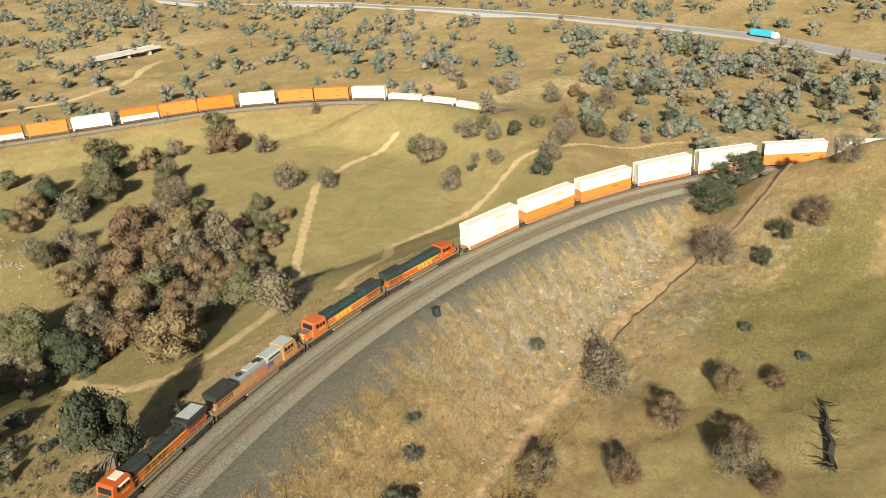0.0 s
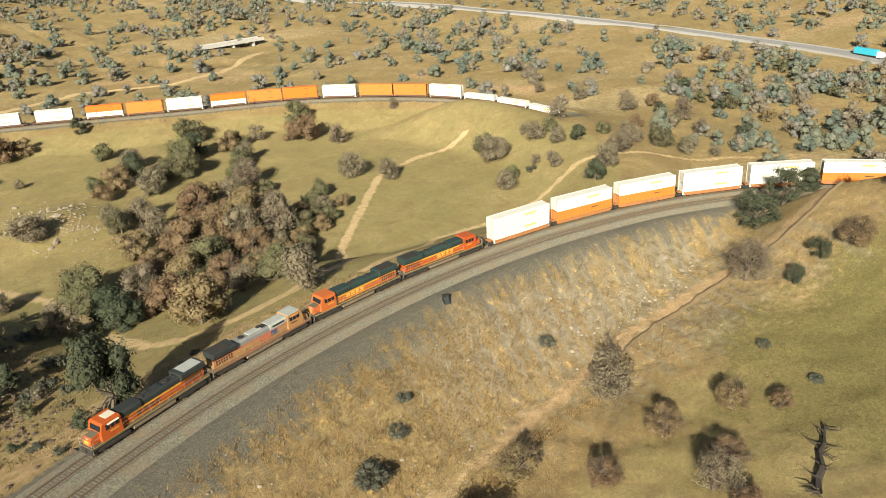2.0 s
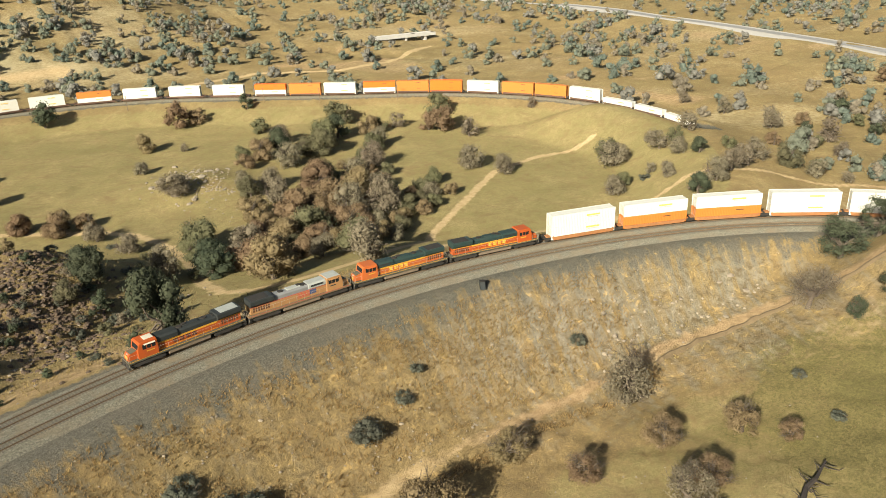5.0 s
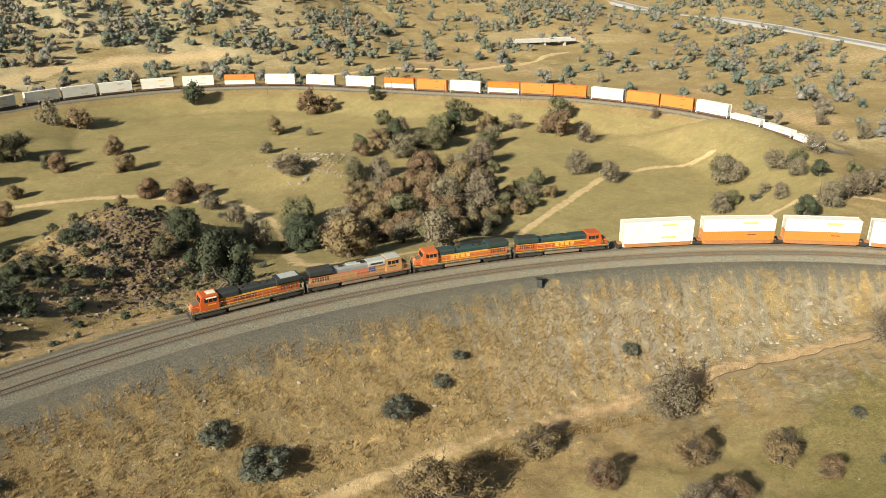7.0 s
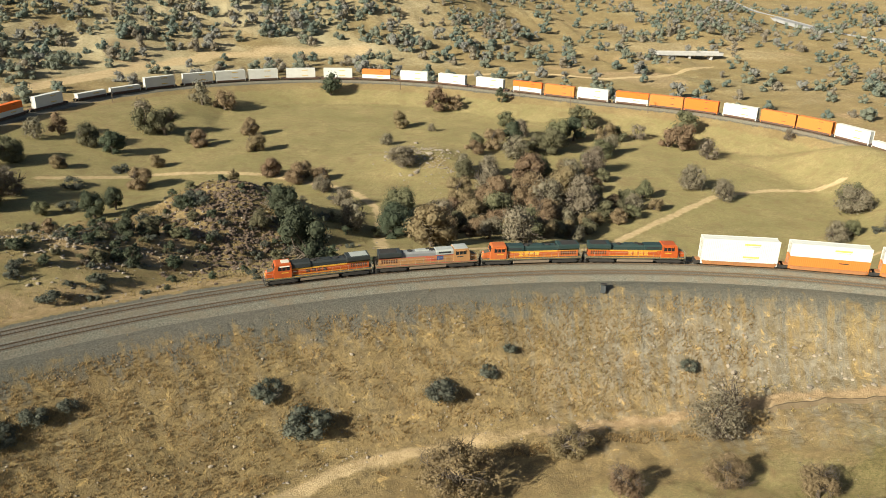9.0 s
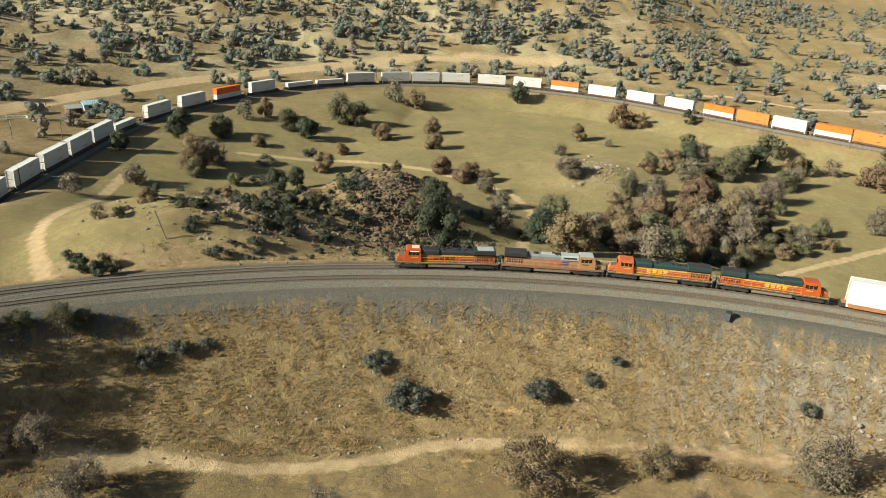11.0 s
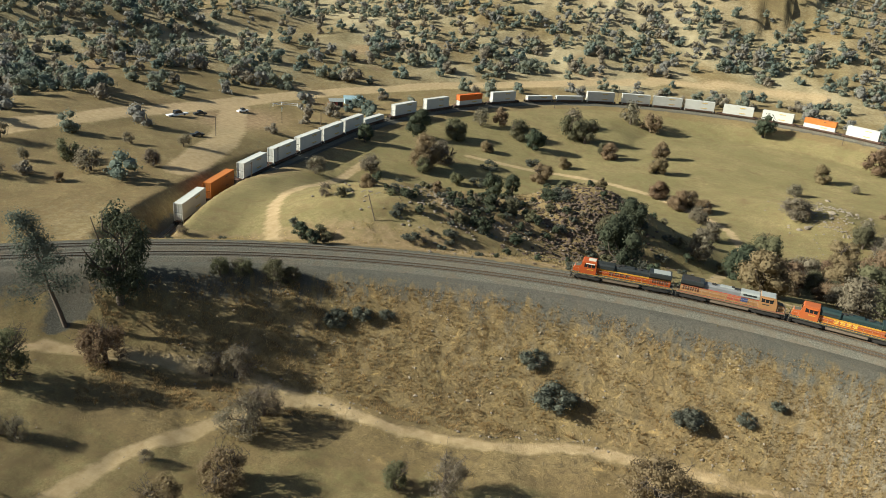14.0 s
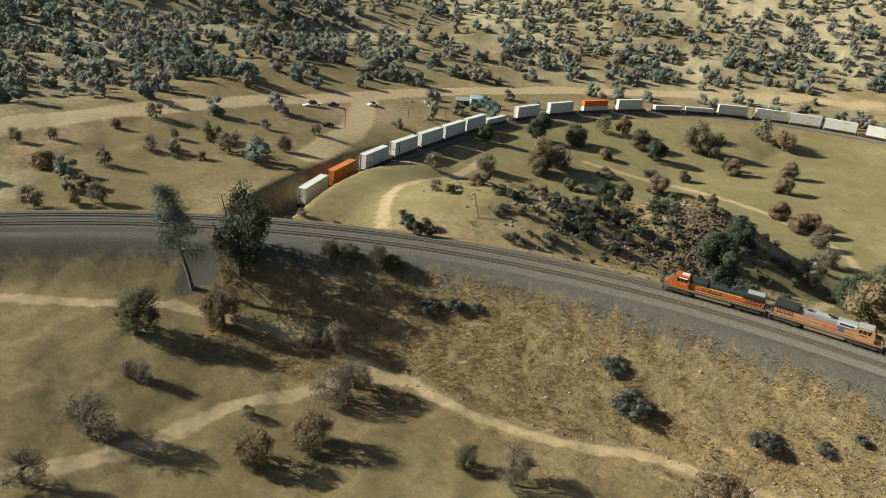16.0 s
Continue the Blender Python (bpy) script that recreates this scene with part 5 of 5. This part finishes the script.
def stones(name, kind, spots, label):
    """Many small stones joined into one."""
    verts, faces = [], []
    shapes = [(np.array([v.co for v in me.vertices]), [tuple(p.vertices) for p in me.polygons]) for me in STONES[kind]]
    xy = np.array([(a, b) for a, b, _ in spots])
    zs = height(xy[:, 0], xy[:, 1])
    for (x, y, s), z in zip(spots, zs):
        co, fs = shapes[rng_stone.randrange(len(shapes))]
        a, k = rng_stone.uniform(0, 6.28), len(verts)
        c, n = math.cos(a) * s, math.sin(a) * s
        verts += [(p[0] * c - p[1] * n + x, p[0] * n + p[1] * c + y, p[2] * s * 0.9 + z - 0.08 * s) for p in co]
        faces += [tuple(k + i for i in f) for f in fs]
    ob = mesh_object(name, verts, faces, STONES[kind][0].materials[0])
    return tagged(ob, label, "stones", "", "stuff")


def on_slope(r, lo, hi, d0, d1):
    deg, rad = r.uniform(lo, hi), NEAR_R - r.uniform(d0, d1)
    x, y = near_at(deg, rad)
    return float(x), float(y)


r = random.Random(5)
for _ in range(26):
    x, y = on_slope(r, -24, 24, 10, 27)
    boulder("pale", x, y, r.uniform(0.5, 1.1), "on the embankment slope")
for _ in range(16):
    x, y = on_slope(r, 21, 34, 13, 23)
    boulder("brown", x, y, r.uniform(0.8, 1.7), "at the foot of the slope")
stones("slope_stones", "pale", [(*on_slope(r, -28, 27, 9, 30), r.uniform(0.15, 0.5)) for _ in range(150)], "small pale stones strewn over the slope")
stones("slope_stones", "brown", [(*on_slope(r, -30, 27, 9, 32), r.uniform(0.2, 0.7)) for _ in range(380)], "small brown stones strewn over the slope")
stones("foot_stones", "pale", [(*on_slope(r, 22, 34, 14, 22), r.uniform(0.2, 1.0) ** 1.6) for _ in range(70)], "pale rubble along the foot of the bank")
for _ in range(60):
    boulder("dark", r.gauss(-74, 7), r.gauss(60, 12), r.uniform(0.9, 2.0), "on the rocky knoll")
stones("knoll_stones", "dark", [(r.gauss(-74, 8), r.gauss(59, 13), r.uniform(0.4, 1.5)) for _ in range(1300)], "dark broken rock piled over the knoll")
stones("knoll_stones", "brown", [(r.gauss(-88, 18), r.gauss(58, 15), r.uniform(0.3, 1.1)) for _ in range(420)], "brown rock showing through thin soil")
for _ in range(22):
    boulder("brown", r.gauss(1, 7), r.gauss(160, 12), r.uniform(1.4, 3.4), "on the grassy outcrop")
stones("outcrop_stones", "brown", [(r.gauss(2, 8), r.gauss(158, 13), r.uniform(0.4, 1.4)) for _ in range(260)], "grey-brown rocks scattered over the outcrop")
upper = [(ax + (bx - ax) * k + r.gauss(0, 0.7), ay + (by - ay) * k + 2.9 + r.gauss(0, 0.5)) for (ax, ay), (bx, by) in zip(ROAD_VALLEY[5:16], ROAD_VALLEY[6:17]) for k in [r.random() for _ in range(10)]]
stones("road_edge_stones", "brown", [(x, y, r.uniform(0.25, 0.9)) for x, y in upper], "broken earth and rock along the road edge")
stones("valley_stones", "brown", [(r.uniform(-170, 20), r.uniform(-110, -30), r.uniform(0.12, 0.45)) for _ in range(420)], "small stones in the grass")

stones("knoll_stones", "brown", [(r.gauss(-106, 12), r.gauss(40, 9), r.uniform(0.3, 1.3)) for _ in range(420)], "brown ledges and broken rock on the bare slope")
# low scrub on the knoll and along the line
for _ in range(55):
    plant(r.choice("sssddo"), r.gauss(-106, 13), r.gauss(41, 10), r.uniform(1.6, 4.2), "", 0.75)
for _ in range(105):
    plant(r.choice("ssddog"), r.gauss(-84, 20), r.gauss(60, 17), r.uniform(1.8, 4.8), "", 0.8)
for _ in range(16):
    deg, rad = r.uniform(-32, 2), NEAR_R + TRACK_GAP + r.uniform(8, 18)
    x, y = near_at(deg, rad)
    plant(r.choice("ssgd"), float(x), float(y), r.uniform(1.6, 3.6), "", 0.8)


# ---- grass tufts ----
MAT_TUFT = foliage("dry_grass", (0.26, 0.184, 0.078), (0.53, 0.382, 0.172), 0.2, 0.2, 0.5)
MAT_TUFT_DARK = foliage("dark_weeds", (0.17, 0.123, 0.060), (0.32, 0.232, 0.115), 0.2, 0.2, 0.5)


def tufts(name, spots, tall, mat, label):
    xy = np.array(spots)
    z = height(xy[:, 0], xy[:, 1])
    g = np.random.RandomState(len(spots))
    n, blades = len(xy), 8
    base = np.repeat(np.c_[xy, z], blades, 0)
    a = g.uniform(0, 2 * np.pi, n * blades)
    h = np.repeat(tall * g.uniform(0.5, 1.3, n), blades) * g.uniform(0.6, 1.1, n * blades)
    lean = np.stack([np.cos(a), np.sin(a)], 1) * (h * 0.55)[:, None]
    side = np.stack([-np.sin(a), np.cos(a)], 1) * (h * 0.075)[:, None]
    p0, p1 = base.copy(), base.copy()
    p0[:, :2] -= side
    p1[:, :2] += side
    p0[:, 2] -= 0.05
    p1[:, 2] -= 0.05
    top = base + np.c_[lean, h]
    q = top.copy()
    q[:, :2] += side * 0.5
    top[:, :2] -= side * 0.5
    v = np.stack([p0, p1, q, top], 1).reshape(-1, 3)
    ob = new(name, quad_mesh(name, v, mat))
    return tagged(ob, label, "grass", "", "stuff")


g = np.random.RandomState(3)


def ring(n, lo, hi, d0, d1):
    deg, rad = g.uniform(lo, hi, n), NEAR_R - g.uniform(d0, d1, n)
    x, y = near_at(deg, rad)
    return np.stack([x, y], 1)


def clustered(xy, scale, seed, level):
    for path in (ROAD_VALLEY, ROAD_SPUR, ROAD_MEADOW, ROAD_WEST, ROAD_INNER):
        xy = xy[to_path(xy[:, 0], xy[:, 1], path) > 3.0]
    return xy[waves(xy[:, 0], xy[:, 1], scale, seed) > level]


tufts("dry_grass", clustered(ring(34000, -36, 24, 8, 36), 9, 71, -0.2), 0.36, MAT_TUFT, "pale dry grass tufts on the embankment")
tufts("dark_weeds", clustered(ring(5000, -36, 24, 9, 36), 7, 72, 0.12), 0.36, MAT_TUFT_DARK, "dark withered weeds on the embankment")
tufts("verge_grass", clustered(ring(5200, -45, 30, -22, -13), 10, 73, -0.1), 0.34, MAT_TUFT, "dry grass beside the railway")
tufts("sparse_grass", clustered(ring(2600, 10, 28, 10, 30), 9, 74, 0.0), 0.32, MAT_TUFT, "thin dry grass on loose gravel")
knoll_xy = np.stack([g.normal(-86, 22, 6500), g.normal(60, 22, 6500)], 1)
tufts("knoll_weeds", clustered(knoll_xy, 12, 75, 0.0), 0.5, MAT_TUFT_DARK, "dark withered scrub on the knoll")
valley_xy = np.stack([g.uniform(-185, 50, 20000), g.uniform(-125, -36, 20000)], 1)
tufts("valley_grass", clustered(valley_xy, 22, 76, -0.05), 0.20, MAT_TUFT_DARK, "short dry grass in the valley")


# ---- single things ----
MAT_WOOD = plain("old_timber", (0.15, 0.11, 0.075), 0.9, 0, 0.5, 1.0)
MAT_DITCH_RIDGE = plain("ditch_ridge_soil", (0.13, 0.092, 0.052), 0.95, 0, 0.5, 0.8, (0.22, 0.165, 0.085), 0.1)
MAT_CHAR = plain("burnt_timber", (0.035, 0.028, 0.024), 0.95, 0, 0.5, 0.8, (0.10, 0.08, 0.06))
MAT_ASPHALT = plain("pale_asphalt", (0.26, 0.25, 0.235), 0.9, 0, 0.4, 0.05, (0.24, 0.22, 0.2))
MAT_CONCRETE = plain("concrete", (0.46, 0.44, 0.40), 0.9, 0, 0.4, 0.3)
MAT_TIN = plain("pale_blue_metal", (0.40, 0.55, 0.58), 0.5, 0.2, 0.3, 0.6)
MAT_BARN = plain("barn_red", (0.33, 0.09, 0.07), 0.8, 0, 0.4, 0.6)
MAT_CAR_WHITE = plain("white_paint", (0.78, 0.78, 0.76), 0.4, 0, 0.1, 0.6)
MAT_TARP = plain("turquoise_panel", (0.05, 0.42, 0.55), 0.5, 0, 0.15, 0.6)


def dead_trunk():
    """A fallen burnt tree with broken branches."""
    log = new("fallen_tree")
    r2 = np.random.RandomState(8)
    v, f = [], []
    z0, z1 = ground_z(6, -69.5), ground_z(-12, -72.3)
    a, b = np.array([6.0, -69.5, z0 + 0.5]), np.array([-9.5, -72.0, z1 + 0.55])
    limb(v, f, r2, b, a, 0.62, 0.02, 6)
    mesh_object("trunk", v, f, MAT_CHAR, log)
    for i in range(13):
        v, f = [], []
        p = b + (a - b) * r2.uniform(0.12, 1.0)
        limb(v, f, r2, p, p + np.array([r2.uniform(-0.8, 1.4), r2.choice([-1, 1]) * r2.uniform(1.0, 2.8), r2.uniform(0.0, 1.2)]), 0.12, 0.15, 3)
        mesh_object("branch", v, f, MAT_CHAR, log)
    v, f = [], []
    for i in range(9):
        limb(v, f, r2, b, b + np.array([-r2.uniform(0.3, 1.4), r2.normal(0, 1.0), r2.uniform(-0.4, 1.2)]), 0.2, 0.2, 2)
    mesh_object("root_plate", v, f, MAT_CHAR, log)
    tagged(log, "blackened fallen tree trunk lying in the grass", "fallen tree")


def relay_box():
    ob = new("relay_box")
    part("cabinet", Bag().prism([(-0.7, 0.0), (-0.45, 1.5), (0.55, 1.75), (0.8, 0.1)], -0.5, 0.5), M_BLACK, ob)
    part("lid", Bag().box(-0.75, 0.8, -0.55, 0.55, 1.72, 1.84), M_IRON, ob)
    part("post", Bag().rod((0, 0, -0.6), (0, 0, 0.2), 0.12, 6), M_IRON, ob)
    ob.matrix_basis = pose(-2.5, -2.0, ground_z(-2.5, -2.0), 0, 14, 60)
    tagged(ob, "small black trackside cabinet leaning on gravel", "cabinet")


def pole(x, y, tall, lean=(0, 0), arms=1, name="utility_pole", words="weathered timber utility pole beside the railway"):
    ob = new(name)
    tip = (lean[0], lean[1], tall)
    part("shaft", Bag().rod((0, 0, -0.6), tip, 0.14, 7), MAT_WOOD, ob)
    for i in range(arms):
        k = 1 - 0.09 * (i + 0.6)
        part("crossarm", Bag().box(lean[0] * k - 0.06, lean[0] * k + 0.06, lean[1] * k - 1.1, lean[1] * k + 1.1, tall * k - 0.06, tall * k + 0.06), MAT_WOOD, ob)
    ob.matrix_basis = pose(x, y, ground_z(x, y))
    return tagged(ob, words, "pole", "poles")


def earth_bank():
    """A low ridge added as the dark ditch line between dirt road and field."""
    pts = np.array([(18, -30.6), (25, -31.8), (45, -39.8), (62, -50.6), (78, -58.8)])
    run = np.r_[0, np.cumsum(np.hypot(*np.diff(pts, axis=0).T))]
    s = np.arange(0, run[-1], 0.7)
    x, y = cubic(run, pts[:, 0], s), cubic(run, pts[:, 1], s)
    wob = 0.25 * waves(x, y, 9, 101, 3)
    z = height(x, y + wob) + 0.12 * waves(x, y, 5, 102, 2)
    ob = sweep("earth_bank", np.c_[x, y + wob, z], [(-0.9, -0.25), (-0.45, 0.32), (0.05, 0.52), (0.4, 0.3), (0.8, -0.25)], MAT_DITCH_RIDGE, None, "", False)
    tagged(ob, "low dark ridge added for the ditch line beside the dirt road", "earth bank", "", "structure")


dead_trunk()
relay_box()
earth_bank()
pole(-119, 19, 6.2, (-2.6, 0.9), 0, "leaning_post", "old timber post leaning over dry grass")
for x, y in ((20, 292), (75, 251), (95, 230), (125, 205), (-127, 270), (-101, 331), (-219, 94), (-188, 87), (-184, 64), (-205, 150)):
    pole(x, y, 7.5, (0, 0), 1)


def sign_post():
    ob = new("sign_post")
    part("shaft", Bag().rod((0, 0, -0.5), (0, 0, 6.5), 0.11, 6), M_IRON, ob)
    part("panel", Bag().box(-0.12, 0.12, -0.9, 0.9, 5.2, 6.9), MAT_TIN, ob, "pale blue panel")
    ob.matrix_basis = pose(-222, 146, ground_z(-222, 146), 0, 0, 30)
    tagged(ob, "pale blue panel on a tall post", "sign")


def shed(x, y, turn, length, width, eave, wall, roof, words):
    ob = new("shed")
    w = width / 2
    part("wall", Bag().hull([(-w, -0.3), (w, -0.3), (w, eave), (0, eave + w * 0.45), (-w, eave)], -length / 2, length / 2), wall, ob)
    rf = Bag()
    for s in (-1, 1):
        rf.hull([(0, eave + w * 0.45 + 0.16), (s * (w + 0.4), eave - 0.1 + 0.06), (s * (w + 0.4), eave - 0.16), (0, eave + w * 0.45 + 0.02)], -length / 2 - 0.4, length / 2 + 0.4)
    part("roof", rf, roof, ob)
    part("door", Bag().box(length * 0.1, length * 0.1 + 2.2, -w - 0.03, -w + 0.02, 0, 2.2), M_BLACK, ob)
    part("window", Bag().box(-length * 0.3, -length * 0.3 + 1.4, -w - 0.03, -w + 0.02, 1.1, 2.0), M_GLASS, ob)
    ob.matrix_basis = pose(x, y, ground_z(x, y), 0, 0, turn)
    tagged(ob, words, "shed", "sheds")


sign_post()
shed(-222, 197, 35, 6.5, 4.5, 2.5, MAT_BARN, M_PALE, "small red shed with a pale roof")
shed(-218, 208, 35, 9, 5.5, 2.7, MAT_TIN, MAT_TIN, "pale blue metal shed beside the yard")


def vehicle(x, y, turn, paint, long=5.4, high=1.9, words="", cab_back=False, load_mat=None):
    ob = new("parked_vehicle")
    h = long / 2
    if load_mat:
        part("cargo", Bag().box(-h, h * 0.55, -1.25, 1.25, 1.0, 3.9, 0.1), load_mat, ob)
        part("cab", Bag().prism([(h * 0.6, 0.5), (h * 0.6, 3.2), (h * 0.85, 3.2), (h, 2.0), (h, 0.5)], -1.2, 1.2), paint, ob)
        part("chassis", Bag().box(-h, h, -1.0, 1.0, 0.5, 1.0), M_IRON, ob)
    else:
        part("body", Bag().prism([(-h, 0.4), (-h, 1.1), (-h * 0.1, 1.15), (h * 0.5, 1.1), (h, 0.95), (h, 0.4)], -0.92, 0.92), paint, ob)
        part("cabin", Bag().prism([(-h * 0.35, 1.1), (-h * 0.25, high), (h * 0.25, high), (h * 0.5, 1.1)], -0.82, 0.82), M_GLASS, ob)
    for a in (-0.65, 0.62):
        for s in (-0.85, 0.85):
            part("wheel", Bag().wheel(h * a, s, 0.42, 0.42, 0.25, 10), M_BLACK, ob)
    ob.matrix_basis = pose(x, y, ground_z(x, y) + 0.02, 0, 0, turn)
    return tagged(ob, words, "vehicle", "vehicles")


vehicle(-248, 109, 75, MAT_CAR_WHITE, 9.5, 2.4, "white flatbed truck parked in the dirt yard")
vehicle(-246, 121, 60, M_BLACK, 5.4, 1.9, "dark pickup parked in the dirt yard")
vehicle(-222, 87, 60, M_BLACK, 4.8, 1.6, "dark car parked on dry ground")
vehicle(-242, 146, 70, MAT_CAR_WHITE, 5.2, 1.9, "white pickup parked in the dirt yard")


def corral():
    ob = new("fence")
    pts = [(-240, 168), (-239, 174), (-233, 178), (-228, 174)]
    for (ax, ay), (bx, by) in zip(pts[:-1], pts[1:]):
        za, zb = ground_z(ax, ay), ground_z(bx, by)
        b = Bag()
        for u in (0.6, 1.3):
            b.rod((ax, ay, za + u), (bx, by, zb + u), 0.16, 4)
        part("rail", b, MAT_CAR_WHITE, ob)
        part("post", Bag().rod((ax, ay, za - 0.3), (ax, ay, za + 1.6), 0.16, 6), MAT_CAR_WHITE, ob)
    tagged(ob, "white timber rail fence round the yard", "fence")


corral()


# ---- highway and bridge ----
def ribbon(pts, step=6.0):
    p = np.array(pts, float)
    d = np.r_[0, np.cumsum(np.linalg.norm(np.diff(p, axis=0), axis=1))]
    s = np.arange(0, d[-1], step)
    q = np.stack([cubic(d, p[:, 0], s), cubic(d, p[:, 1], s)], 1)
    return np.c_[q, np.interp(s, HW_S, HW_Z)]


hw = ribbon(HIGHWAY)
road = sweep("highway", hw, [(-7.5, -2.0), (-6.0, 0.0), (6.0, 0.0), (7.5, -2.0)], MAT_ASPHALT, None, "", False)
tagged(road, "pale asphalt highway crossing the hillside", "road", "", "structure")
for off in (-5.8, 5.8):
    k = sweep("guard_rail", hw, [(off - 0.15, 0.0), (off - 0.15, 0.6), (off + 0.15, 0.6), (off + 0.15, 0.0)], MAT_ASPHALT, road, "grey concrete roadside barrier", False)
i = int(np.argmin(np.hypot(hw[:, 0] - 331, hw[:, 1] + 22)))
rig = vehicle(331, -20, math.degrees(math.atan2(*(hw[i + 1, :2] - hw[i, :2])[::-1])), MAT_CAR_WHITE, 17.0, 3.0, "white truck with a turquoise trailer on the highway", False, MAT_TARP)
rig.location.z = hw[i, 2]
rig.location.x, rig.location.y = hw[i, 0] + 2.0, hw[i, 1]
car = vehicle(0, 0, 100, M_BLACK, 4.6, 1.5, "dark car driving on the highway")
car.location = (hw[i + 12, 0], hw[i + 12, 1], hw[i + 12, 2])


def bridge():
    ob = new("bridge")
    a, b = np.array([226.0, 364.0]), np.array([262.0, 358.0])
    z = max(ground_z(*a), ground_z(*b)) + 0.4
    part("deck", Bag().box(-24, 24, -4, 4, 0.0, 1.3), MAT_CONCRETE, ob)
    part("parapet", Bag().box(-24, 24, -4.0, -3.8, 1.3, 2.2).box(-24, 24, 3.8, 4.0, 1.3, 2.2), MAT_CONCRETE, ob)
    for x in (-16, 0, 16):
        part("pier", Bag().box(x - 0.8, x + 0.8, -3, 3, -9, 0.0), MAT_CONCRETE, ob)
    ob.matrix_basis = pose(*((a + b) / 2), z, 0, 0, math.degrees(math.atan2(b[1] - a[1], b[0] - a[0])))
    tagged(ob, "grey concrete bridge among the far trees", "bridge")


bridge()
